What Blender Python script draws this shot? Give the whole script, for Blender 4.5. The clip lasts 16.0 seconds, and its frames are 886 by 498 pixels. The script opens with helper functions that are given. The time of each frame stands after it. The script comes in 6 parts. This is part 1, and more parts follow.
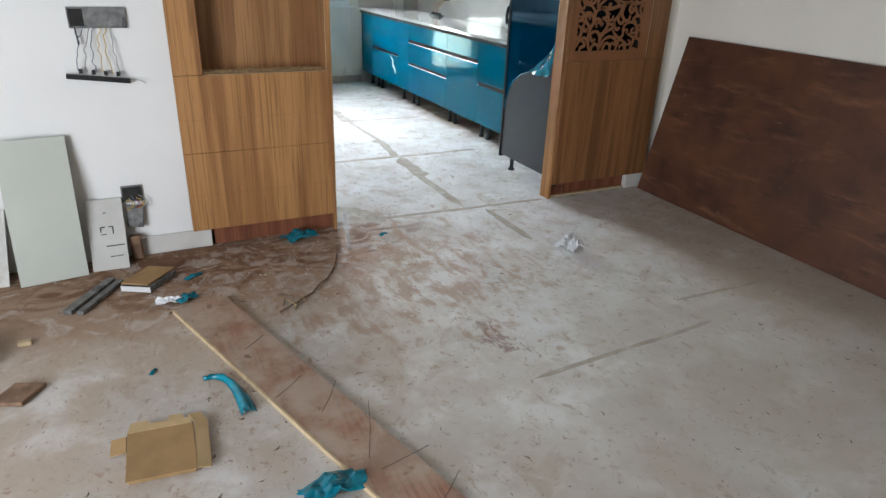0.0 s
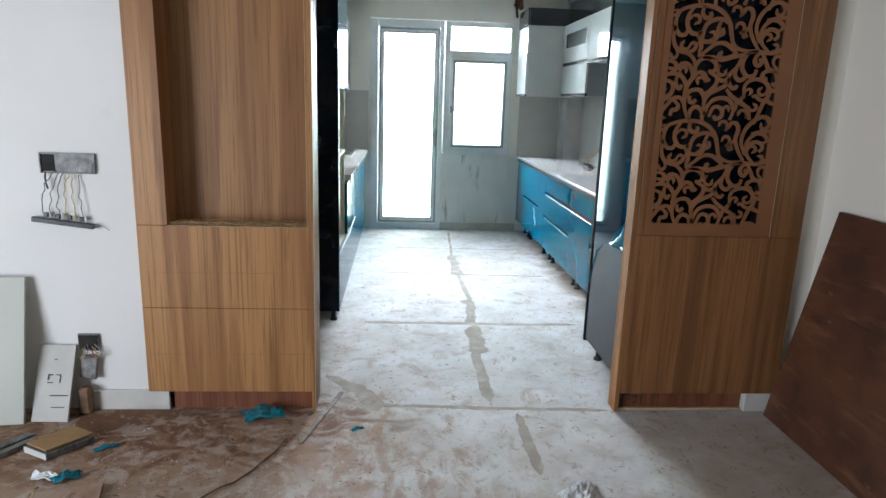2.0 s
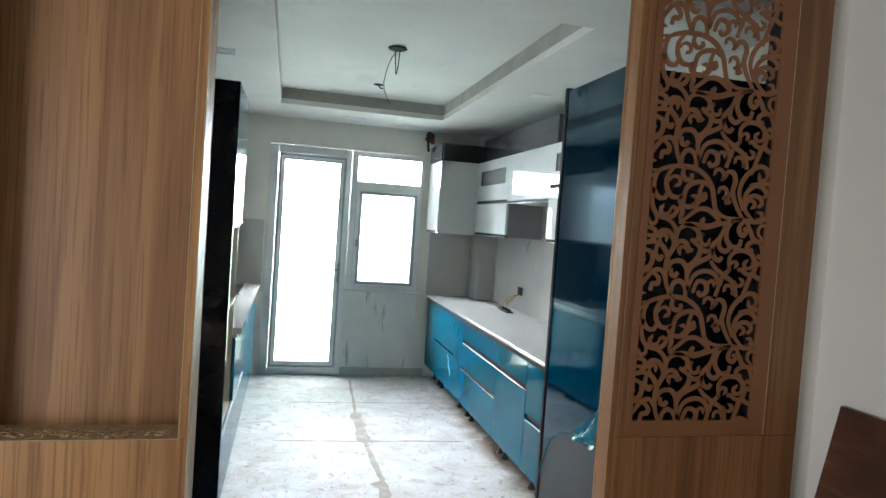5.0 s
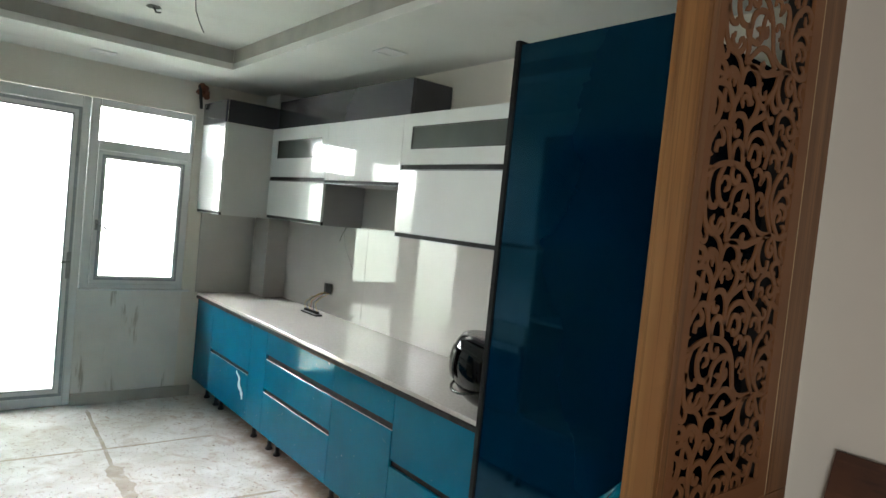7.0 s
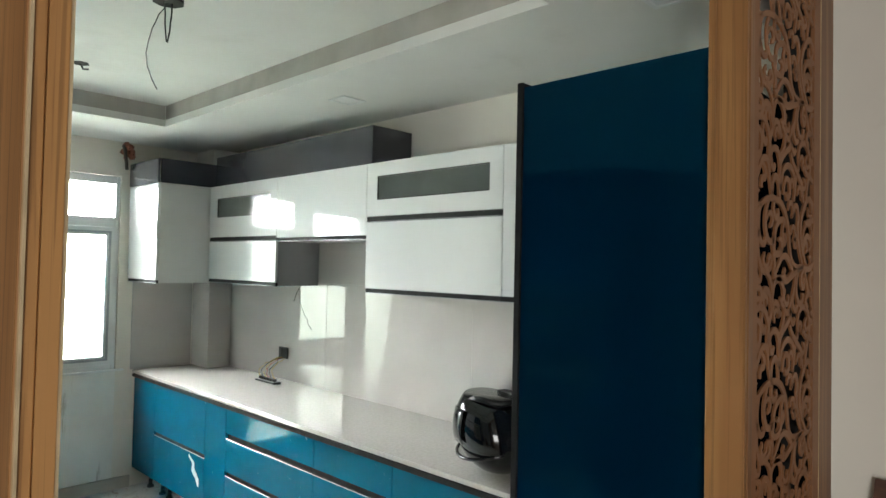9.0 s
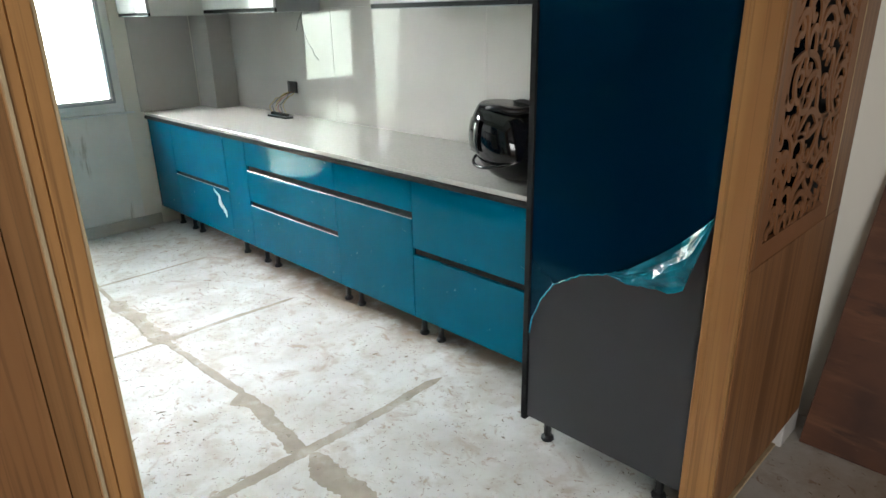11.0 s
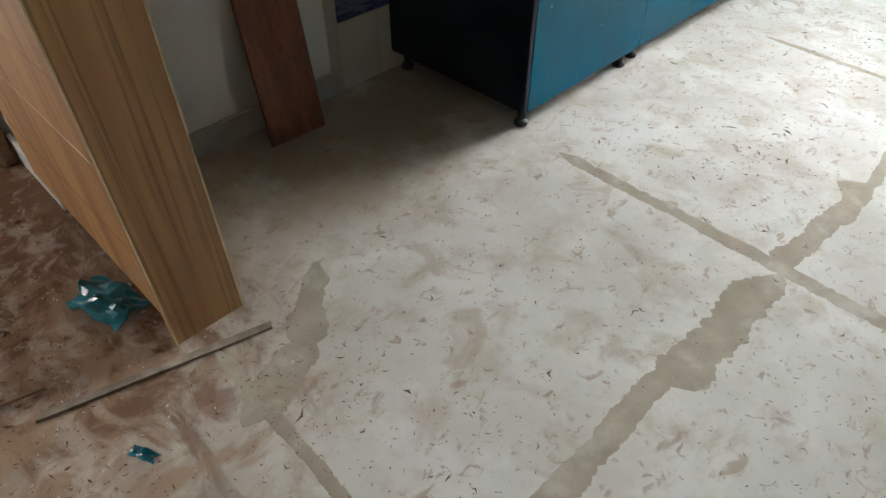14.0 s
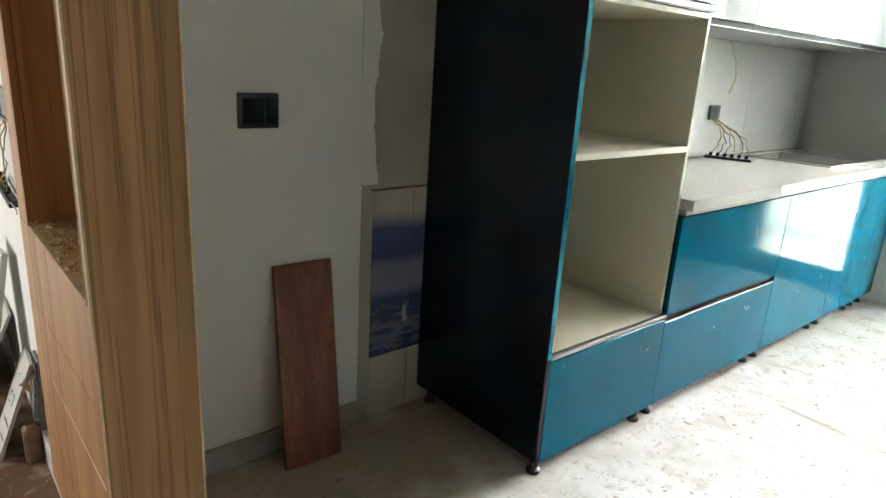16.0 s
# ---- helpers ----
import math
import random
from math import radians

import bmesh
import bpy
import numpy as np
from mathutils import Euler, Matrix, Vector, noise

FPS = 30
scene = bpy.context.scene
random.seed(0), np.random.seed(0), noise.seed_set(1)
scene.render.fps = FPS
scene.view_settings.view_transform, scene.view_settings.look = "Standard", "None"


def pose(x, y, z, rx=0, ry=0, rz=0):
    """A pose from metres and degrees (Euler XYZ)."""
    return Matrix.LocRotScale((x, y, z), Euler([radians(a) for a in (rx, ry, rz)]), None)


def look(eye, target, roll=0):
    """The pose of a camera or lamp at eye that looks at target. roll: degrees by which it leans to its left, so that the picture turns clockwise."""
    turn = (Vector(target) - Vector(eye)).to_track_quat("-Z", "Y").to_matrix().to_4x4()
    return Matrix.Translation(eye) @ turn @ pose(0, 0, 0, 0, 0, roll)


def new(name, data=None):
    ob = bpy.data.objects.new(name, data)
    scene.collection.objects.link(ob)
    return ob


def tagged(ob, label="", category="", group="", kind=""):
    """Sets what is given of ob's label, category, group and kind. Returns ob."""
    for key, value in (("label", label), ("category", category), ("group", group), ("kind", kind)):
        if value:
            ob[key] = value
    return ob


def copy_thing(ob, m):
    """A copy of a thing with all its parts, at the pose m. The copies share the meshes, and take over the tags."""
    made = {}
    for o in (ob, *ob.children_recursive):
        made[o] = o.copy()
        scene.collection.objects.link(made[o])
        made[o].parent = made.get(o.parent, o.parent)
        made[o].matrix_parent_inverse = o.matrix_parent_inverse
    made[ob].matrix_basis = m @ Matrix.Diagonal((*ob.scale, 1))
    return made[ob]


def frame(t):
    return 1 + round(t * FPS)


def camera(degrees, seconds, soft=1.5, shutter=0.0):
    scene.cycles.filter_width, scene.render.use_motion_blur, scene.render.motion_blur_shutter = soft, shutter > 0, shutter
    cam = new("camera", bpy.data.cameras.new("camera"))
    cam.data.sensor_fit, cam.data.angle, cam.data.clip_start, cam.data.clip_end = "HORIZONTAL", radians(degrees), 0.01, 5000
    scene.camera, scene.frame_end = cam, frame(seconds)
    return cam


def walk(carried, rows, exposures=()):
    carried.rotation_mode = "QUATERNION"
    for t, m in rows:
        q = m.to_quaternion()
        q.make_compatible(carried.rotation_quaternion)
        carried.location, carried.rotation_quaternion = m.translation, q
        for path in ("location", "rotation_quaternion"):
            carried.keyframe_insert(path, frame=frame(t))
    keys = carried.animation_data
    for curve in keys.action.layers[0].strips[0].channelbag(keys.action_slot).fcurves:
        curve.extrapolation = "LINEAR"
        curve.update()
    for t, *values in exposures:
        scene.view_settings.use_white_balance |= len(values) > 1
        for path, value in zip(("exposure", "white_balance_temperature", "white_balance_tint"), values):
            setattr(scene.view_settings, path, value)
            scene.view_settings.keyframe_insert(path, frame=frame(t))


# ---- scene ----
cam = camera(69.3, 16.0)
PATH = [
    (0, (0.069, 0.084, 1.466), (0.899, 1.707, 0.643), 2.2),
    (0.5, (0.496, 0.327, 1.387), (1.113, 2.039, 0.557), 0.5),
    (1, (0.897, 0.522, 1.371), (1.294, 2.239, 0.426), 1.8),
    (1.5, (1.245, 0.617, 1.415), (1.456, 2.453, 0.651), -0.2),
    (2, (1.48, 0.564, 1.496), (1.622, 2.507, 1.045), 1.9),
    (2.5, (1.567, 0.547, 1.566), (1.691, 2.496, 1.135), 1.1),
    (3, (1.6, 0.543, 1.645), (1.676, 2.529, 1.421), 1.1),
    (3.2, (1.6, 0.535, 1.664), (1.67, 2.531, 1.561), 1.2),
    (5.3, (1.353, 1.54, 1.649), (1.926, 3.454, 1.566), 3.1),
    (5.5, (1.349, 1.698, 1.644), (1.994, 3.585, 1.485), 2.6),
    (6, (1.255, 2.022, 1.647), (2.126, 3.815, 1.488), 3.2),
    (6.5, (1.092, 2.296, 1.688), (2.168, 3.975, 1.537), 2.6),
    (7, (1.064, 2.546, 1.698), (2.317, 4.102, 1.611), 5.8),
    (7.5, (1.031, 2.716, 1.735), (2.376, 4.195, 1.786), 9.1),
    (8, (0.956, 2.826, 1.752), (2.393, 4.207, 1.912), 8.0),
    (8.2, (0.937, 2.866, 1.753), (2.383, 4.234, 1.946), 6.4),
    (10.3, (0.9405, 2.912, 1.625), (2.321, 4.311, 1.261), -2.2),
    (10.5, (0.9446, 2.904, 1.599), (2.331, 4.278, 1.161), -1.2),
    (11, (0.956, 2.929, 1.554), (2.284, 4.256, 0.864), -1.1),
    (11.5, (1.083, 2.962, 1.484), (2.256, 4.284, 0.547), -1.5),
    (12, (1.403, 2.951, 1.333), (2.033, 4.505, 0.242), 1.6),
    (12.5, (1.623, 3.051, 1.224), (1.856, 4.58, -0.045), 2.5),
    (13, (1.826, 3.189, 1.21), (1.667, 4.525, -0.271), 1.9),
    (13.5, (2.04, 3.237, 1.172), (1.31, 4.42, -0.266), -1.5),
    (14, (2.224, 3.244, 1.222), (1.195, 4.27, -0.152), -0.2),
    (14.5, (2.267, 3.261, 1.286), (1.102, 4.36, 0.087), 0.7),
    (15, (2.274, 3.274, 1.333), (1.052, 4.5, 0.331), 2.9),
    (15.5, (2.315, 3.268, 1.34), (0.954, 4.513, 0.567), 2.5),
    (16, (2.282, 3.253, 1.372), (0.832, 4.507, 0.802), 3.6),
]
EXPOSURES = ((0, 0.45, 5800, 10), (0.5, 0.5, 5600, 10), (1.5, 0.45, 5650, 10), (2.5, 0.32, 5600, 10), (3.2, 0.26, 5600, 10), (5.5, 0.26, 5950, 9), (6, 0.07, 6150, 9), (6.5, -0.08, 6350, 9), (7, -0.05, 6450, 10), (8, 0.25, 6500, 9), (10.5, 0.42, 6250, 9), (11, 0.3, 6300, 9),
             (11.5, 0.05, 6450, 9), (12, -0.22, 6850, 9), (12.5, -0.24, 7200, 10), (13.5, -0.15, 6800, 11), (14.5, 0.23, 6550, 11), (15.5, 0.52, 6550, 10), (16, 0.62, 6550, 10))
walk(cam, [(t, look(eye, target, roll)) for t, eye, target, roll in PATH], EXPOSURES)

# ---- light ----
world = bpy.data.worlds.new("World")
scene.world = world
world.use_nodes = True
wn = world.node_tree
sky = wn.nodes.new("ShaderNodeTexSky")
sky.sky_type, sky.sun_disc = "NISHITA", False
sky.sun_elevation, sky.sun_rotation = radians(50), radians(200)
wn.links.new(sky.outputs[0], wn.nodes["Background"].inputs[0])
wn.nodes["Background"].inputs[1].default_value = 0.12
sun_data = bpy.data.lights.new("sun", "SUN")
sun_data.energy, sun_data.angle, sun_data.color = 0.8, radians(20), (1, 0.96, 0.9)
sun = new("sun", sun_data)
sun.matrix_world = look((0, -6, 12), (1.5, 2, 0))
# daylight through the living room's own window, far to the side of the walk
win_data = bpy.data.lights.new("window_daylight", "AREA")
win_data.shape, win_data.size, win_data.size_y, win_data.energy, win_data.color = "RECTANGLE", 1.9, 1.8, 104, (1.0, 0.985, 0.955)
win_light = new("window_daylight", win_data)
win_light.matrix_world = look((-2.38, 0.2, 1.05), (0.6, 2.4, 0.85))


# ---- materials ----
def mat(name, color, rough=0.5, metal=0.0, vary=0.06, scale=6.0, bump=0.0, bump_scale=120.0, color2=None, edge=(0.35, 0.7), stretch=(1, 1, 1), coat=0.0, spec=0.5, detail=6):
    """A Principled surface whose colour drifts towards color2 in cloudy patches, with fine bump."""
    m = bpy.data.materials.new(name)
    m.use_nodes = True
    nt = m.node_tree
    b = nt.nodes["Principled BSDF"]
    b.inputs["Roughness"].default_value, b.inputs["Metallic"].default_value = rough, metal
    b.inputs["Coat Weight"].default_value, b.inputs["Specular IOR Level"].default_value = coat, spec
    b.inputs["Coat Roughness"].default_value = 0.06
    co = nt.nodes.new("ShaderNodeTexCoord")
    mp = nt.nodes.new("ShaderNodeMapping")
    mp.inputs["Scale"].default_value = stretch
    nt.links.new(co.outputs["Object"], mp.inputs["Vector"])
    no = nt.nodes.new("ShaderNodeTexNoise")
    no.inputs["Scale"].default_value, no.inputs["Detail"].default_value = scale, detail
    nt.links.new(mp.outputs[0], no.inputs["Vector"])
    rp = nt.nodes.new("ShaderNodeValToRGB")
    c2 = color2 or [c * (1 - 2.5 * vary) for c in color]
    rp.color_ramp.elements[0].position, rp.color_ramp.elements[1].position = edge
    rp.color_ramp.elements[0].color, rp.color_ramp.elements[1].color = (*c2, 1), (*color, 1)
    nt.links.new(no.outputs["Fac"], rp.inputs[0])
    nt.links.new(rp.outputs[0], b.inputs["Base Color"])
    rr = nt.nodes.new("ShaderNodeMapRange")
    rr.inputs["To Min"].default_value, rr.inputs["To Max"].default_value = rough * 1.25, rough * 0.8
    nt.links.new(no.outputs["Fac"], rr.inputs[0])
    nt.links.new(rr.outputs[0], b.inputs["Roughness"])
    if bump:
        n2 = nt.nodes.new("ShaderNodeTexNoise")
        n2.inputs["Scale"].default_value, n2.inputs["Detail"].default_value = bump_scale, 4
        nt.links.new(mp.outputs[0], n2.inputs["Vector"])
        bp = nt.nodes.new("ShaderNodeBump")
        bp.inputs["Strength"].default_value, bp.inputs["Distance"].default_value = bump, 0.004
        nt.links.new(n2.outputs["Fac"], bp.inputs["Height"])
        nt.links.new(bp.outputs[0], b.inputs["Normal"])
    return m


def add_layer(m, color, scale, lo, hi, stretch=(1, 1, 1), limit=None, detail=5, amount=1.0, offset=(0, 0, 0), distort=0.0):
    """A layer of dirt, wear or painted shade of its own shape over material m; limit: (centre, radii) of the ellipsoid
    that holds it.
    """
    nt = m.node_tree
    b = nt.nodes["Principled BSDF"]
    co = nt.nodes.new("ShaderNodeTexCoord")
    mp = nt.nodes.new("ShaderNodeMapping")
    mp.inputs["Scale"].default_value, mp.inputs["Location"].default_value = stretch, offset
    nt.links.new(co.outputs["Object"], mp.inputs["Vector"])
    no = nt.nodes.new("ShaderNodeTexNoise")
    no.inputs["Scale"].default_value, no.inputs["Detail"].default_value, no.inputs["Distortion"].default_value = scale, detail, distort
    no.inputs["Roughness"].default_value = 0.62
    nt.links.new(mp.outputs[0], no.inputs["Vector"])
    height = no.outputs["Fac"]
    if limit:
        c, r = limit
        m2 = nt.nodes.new("ShaderNodeMapping")
        m2.vector_type = "TEXTURE"
        m2.inputs["Location"].default_value, m2.inputs["Scale"].default_value = c, r
        nt.links.new(co.outputs["Object"], m2.inputs["Vector"])
        ln = nt.nodes.new("ShaderNodeVectorMath")
        ln.operation = "LENGTH"
        nt.links.new(m2.outputs[0], ln.inputs[0])
        ad = nt.nodes.new("ShaderNodeMapRange")
        ad.inputs["From Min"].default_value, ad.inputs["From Max"].default_value = 0.2, 1.1
        ad.inputs["To Min"].default_value, ad.inputs["To Max"].default_value = 0.10, -0.14
        nt.links.new(ln.outputs["Value"], ad.inputs[0])
        su = nt.nodes.new("ShaderNodeMath")
        nt.links.new(height, su.inputs[0])
        nt.links.new(ad.outputs[0], su.inputs[1])
        height = su.outputs[0]
        fade = nt.nodes.new("ShaderNodeMapRange")
        fade.interpolation_type = "SMOOTHSTEP"
        fade.inputs["From Min"].default_value, fade.inputs["From Max"].default_value = 0.45, 1.05
        fade.inputs["To Min"].default_value, fade.inputs["To Max"].default_value = 1.0, 0.0
        nt.links.new(ln.outputs["Value"], fade.inputs[0])
    rg = nt.nodes.new("ShaderNodeMapRange")
    rg.interpolation_type = "SMOOTHSTEP"
    rg.inputs["From Min"].default_value, rg.inputs["From Max"].default_value, rg.inputs["To Max"].default_value = lo, hi, amount
    nt.links.new(height, rg.inputs[0])
    factor = rg.outputs[0]
    if limit:
        mu = nt.nodes.new("ShaderNodeMath")
        mu.operation = "MULTIPLY"
        nt.links.new(factor, mu.inputs[0])
        nt.links.new(fade.outputs[0], mu.inputs[1])
        factor = mu.outputs[0]
    mx = nt.nodes.new("ShaderNodeMix")
    mx.data_type = "RGBA"
    mx.inputs["B"].default_value = (*color, 1)
    mx.inputs[7].default_value = (*color, 1)
    old = b.inputs["Base Color"].links[0].from_socket
    nt.links.new(old, mx.inputs[6])
    nt.links.new(factor, mx.inputs[0])
    nt.links.new(mx.outputs[2], b.inputs["Base Color"])
    return m


def wood(name, light, dark, fine=(110, 110, 1.8), rough=0.45, bands=(15, 15, 0.6), grain=0.5):
    """Veneer or timber with upright grain: broad bands, fine dark pores and gentle bump."""
    m = mat(name, light, rough, color2=dark, scale=1.0, stretch=bands, edge=(0.40, 0.60), detail=6, bump=0.25, bump_scale=1.0)
    add_layer(m, [c * 0.5 for c in dark], 1.0, 0.52, 0.62, stretch=fine, amount=grain, detail=3)
    for n in m.node_tree.nodes:
        if n.type == "TEX_NOISE":
            n.inputs["Distortion"].default_value = 0.5
    return m


M_WALL = add_layer(mat("white_wall_paint", (0.79, 0.785, 0.765), 0.75, vary=0.03, scale=1.3, bump=0.12, bump_scale=60), (0.5, 0.47, 0.42), 3.0, 0.66, 0.8, amount=0.35)
M_CREAMWALL = add_layer(mat("cream_wall_paint", (0.79, 0.755, 0.68), 0.75, vary=0.03, scale=1.3, bump=0.12, bump_scale=60), (0.52, 0.47, 0.39), 2.6, 0.64, 0.8, amount=0.4)
M_STAINED = add_layer(mat("stained_white_paint", (0.82, 0.81, 0.77), 0.6, vary=0.05, scale=3, bump=0.15, bump_scale=40), (0.33, 0.29, 0.22), 1.0, 0.58, 0.70, stretch=(13, 13, 1.6), amount=0.75, detail=6)
M_CEIL = add_layer(mat("ceiling_paint", (0.76, 0.76, 0.73), 0.8, vary=0.03, scale=1.5, bump=0.05), (0.52, 0.50, 0.46), 1.7, 0.54, 0.80, amount=0.5, detail=9, distort=0.5)
M_TRAY = mat("grey_tray_band", (0.45, 0.43, 0.39), 0.85, vary=0.08, scale=4, bump=0.1)
M_SKIRT = mat("white_skirting_tile", (0.68, 0.66, 0.62), 0.3, vary=0.06, scale=8)
M_GREYSKIRT = mat("grey_stone_skirting", (0.44, 0.41, 0.37), 0.5, vary=0.1, scale=9, bump=0.1)

M_FLOOR = mat("dusty_floor_cover", (0.63, 0.62, 0.605), 0.8, scale=2.6, color2=(0.51, 0.488, 0.455), edge=(0.32, 0.62), bump=0.5, bump_scale=26, detail=11, spec=0.2)
add_layer(M_FLOOR, (0.45, 0.395, 0.33), 1.6, 0.36, 0.68, limit=((0.6, -0.8, 0), (6.5, 5.0, 5)), amount=0.9, detail=11)
add_layer(M_FLOOR, (0.43, 0.345, 0.26), 2.6, 0.30, 0.62, limit=((-0.45, 2.5, 0), (1.9, 1.7, 3)), amount=0.85, distort=0.4, detail=11)
add_layer(M_FLOOR, (0.71, 0.705, 0.69), 4.0, 0.46, 0.66, amount=0.6, distort=0.3, detail=12, offset=(5, 2, 0))
add_layer(M_FLOOR, (0.45, 0.395, 0.335), 7.0, 0.49, 0.68, amount=0.65, distort=0.3, detail=12)
add_layer(M_FLOOR, (0.33, 0.225, 0.15), 2.8, 0.14, 0.52, limit=((0.10, 3.28, 0), (1.7, 0.85, 2)), amount=0.92, distort=0.25, detail=12, stretch=(0.8, 1.2, 1))
add_layer(M_FLOOR, (0.16, 0.08, 0.042), 5.5, 0.44, 0.62, limit=((0.35, 3.34, 0), (1.6, 0.68, 2)), amount=0.9, distort=1.4, detail=12, stretch=(0.7, 1.3, 1), offset=(2, 5, 0))
add_layer(M_FLOOR, (0.36, 0.245, 0.165), 7.5, 0.50, 0.68, stretch=(1.6, 0.7, 1), limit=((1.15, 2.80, 0), (1.5, 1.2, 2)), amount=0.75, distort=0.4, detail=12, offset=(1, 7, 0))
# brown dirt plus painted shade in the corner by the oven housing
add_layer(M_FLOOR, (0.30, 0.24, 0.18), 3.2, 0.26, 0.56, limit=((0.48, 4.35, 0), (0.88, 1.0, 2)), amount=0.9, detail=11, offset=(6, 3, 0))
# shade under the right cabinet run, painted into the floor as dark brown
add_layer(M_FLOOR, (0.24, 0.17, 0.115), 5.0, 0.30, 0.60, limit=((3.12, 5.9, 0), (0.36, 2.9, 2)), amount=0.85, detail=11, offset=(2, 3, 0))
add_layer(M_FLOOR, (0.40, 0.325, 0.25), 2.8, 0.34, 0.62, limit=((3.15, 2.3, 0), (1.0, 1.7, 2)), amount=0.75, detail=11, offset=(8, 1, 0))
add_layer(M_FLOOR, (0.66, 0.63, 0.59), 10.0, 0.58, 0.70, limit=((0.5, 3.1, 0), (2.0, 1.0, 2)), amount=0.35, distort=0.8, detail=12, offset=(4, 4, 0))
add_layer(M_FLOOR, (0.33, 0.225, 0.155), 15.0, 0.58, 0.68, stretch=(1.4, 0.8, 1), amount=0.6, distort=0.6, detail=10, offset=(3, 1, 0))
add_layer(M_FLOOR, (0.37, 0.285, 0.215), 5.0, 0.57, 0.68, amount=0.5, distort=0.8, detail=13, offset=(9, 4, 0))
add_layer(M_FLOOR, (0.27, 0.165, 0.11), 28.0, 0.60, 0.68, amount=0.6, distort=0.9, detail=8, offset=(2, 8, 0))
add_layer(M_FLOOR, (0.42, 0.375, 0.32), 2.2, 0.30, 0.60, limit=((2.5, 1.1, 0), (1.9, 1.5, 3)), amount=0.6, detail=10, offset=(5, 9, 0))
add_layer(M_FLOOR, (0.14, 0.10, 0.07), 46.0, 0.67, 0.72, amount=0.7, distort=0.6, detail=4)
add_layer(M_FLOOR, (0.20, 0.10, 0.065), 13.0, 0.52, 0.66, stretch=(1.3, 0.75, 1), limit=((1.363, 2.06, 0), (0.15, 0.34, 1)), amount=0.65, distort=1.5, detail=9)
M_SCREED = add_layer(add_layer(mat("wet_joint_plaster", (0.43, 0.38, 0.315), 0.85, scale=9, color2=(0.33, 0.285, 0.23), bump=0.3, bump_scale=60, detail=9, spec=0.2), (0.62, 0.605, 0.58), 7, 0.50, 0.68, amount=0.4, detail=11), (0.20, 0.15, 0.11), 40, 0.66, 0.72, amount=0.6)

M_VENEER = wood("teak_veneer", (0.43, 0.222, 0.080), (0.275, 0.125, 0.042))
M_VENEER2 = wood("dark_teak_veneer", (0.275, 0.127, 0.046), (0.17, 0.073, 0.025))
M_ASH = wood("pale_oak_veneer", (0.33, 0.178, 0.070), (0.225, 0.113, 0.041), fine=(80, 80, 1.2), bands=(11, 11, 0.5), grain=0.7)
add_layer(M_ASH, (0.13, 0.068, 0.028), 1.0, 0.59, 0.66, stretch=(70, 70, 0.7), amount=0.3, detail=4, distort=0.3, offset=(3, 1, 2))
add_layer(M_ASH, (0.17, 0.10, 0.05), 2.0, 0.58, 0.75, stretch=(2, 2, 0.8), amount=0.5, detail=8)
M_POST = wood("golden_teak_lipping", (0.40, 0.198, 0.066), (0.28, 0.127, 0.040), fine=(90, 90, 1.2), bands=(10, 10, 0.6), grain=0.4)
M_LIP = mat("pale_raw_edging", (0.56, 0.43, 0.26), 0.6, vary=0.1, scale=20)
# teak veneer darkened to paint in the shade inside the niche
M_NICHE = wood("shaded_niche_veneer", (0.37, 0.195, 0.078), (0.25, 0.118, 0.043))
M_MDF = mat("routed_brown_mdf", (0.24, 0.101, 0.038), 0.55, vary=0.06, scale=5, bump=0.1, bump_scale=200)
M_PLY = add_layer(mat("red_brown_film_plywood", (0.115, 0.043, 0.019), 0.5, scale=4.0, color2=(0.055, 0.021, 0.011), bump=0.3, bump_scale=30, detail=9), (0.19, 0.085, 0.04), 9, 0.50, 0.72, stretch=(1, 0.3, 1.6), amount=0.7, detail=9)
add_layer(M_PLY, (0.03, 0.013, 0.008), 14, 0.56, 0.68, stretch=(1, 0.25, 1.5), amount=0.7, detail=8, offset=(0, 3, 1))
add_layer(M_PLY, (0.26, 0.16, 0.10), 30, 0.66, 0.74, stretch=(1, 0.3, 1), amount=0.5, detail=6)
M_PLANK = add_layer(wood("dusty_red_plank", (0.33, 0.165, 0.098), (0.235, 0.105, 0.06), fine=(60, 2.5, 60), bands=(12, 0.6, 12), rough=0.7), (0.44, 0.355, 0.28), 5, 0.30, 0.62, amount=0.85, detail=10)
add_layer(M_PLANK, (0.10, 0.055, 0.035), 9, 0.60, 0.68, stretch=(0.8, 1.6, 1), amount=0.7, detail=9, distort=0.8)
add_layer(M_PLANK, (0.22, 0.125, 0.08), 3, 0.55, 0.68, amount=0.6, detail=10, offset=(4, 1, 0))
M_REDBOARD = wood("reddish_timber_board", (0.235, 0.085, 0.04), (0.16, 0.052, 0.024), rough=0.5)

M_TEAL = add_layer(mat("teal_protective_film", (0.0005, 0.098, 0.165), 0.09, vary=0.08, scale=2.5, bump=0.05, bump_scale=9, coat=0.0, spec=0.22), (0.36, 0.50, 0.56), 9, 0.66, 0.72, amount=0.4, distort=1.4)
M_NAVY = mat("deep_blue_film", (0.0003, 0.011, 0.028), 0.05, vary=0.05, scale=2, bump=0.02, bump_scale=6, coat=0.0, spec=0.7)
for film_mat, film_tint in ((M_TEAL, (0.35, 0.85, 1.0, 1)), (M_NAVY, (0.06, 0.52, 0.85, 1))):
    film_mat.node_tree.nodes["Principled BSDF"].inputs["Specular Tint"].default_value = film_tint
M_FILM = mat("loose_cyan_film", (0.008, 0.25, 0.35), 0.18, vary=0.25, scale=14, bump=0.45, bump_scale=34, coat=0.2)
M_BARE = mat("graphite_laminate", (0.029, 0.029, 0.033), 0.38, vary=0.04, scale=2, coat=0.2)
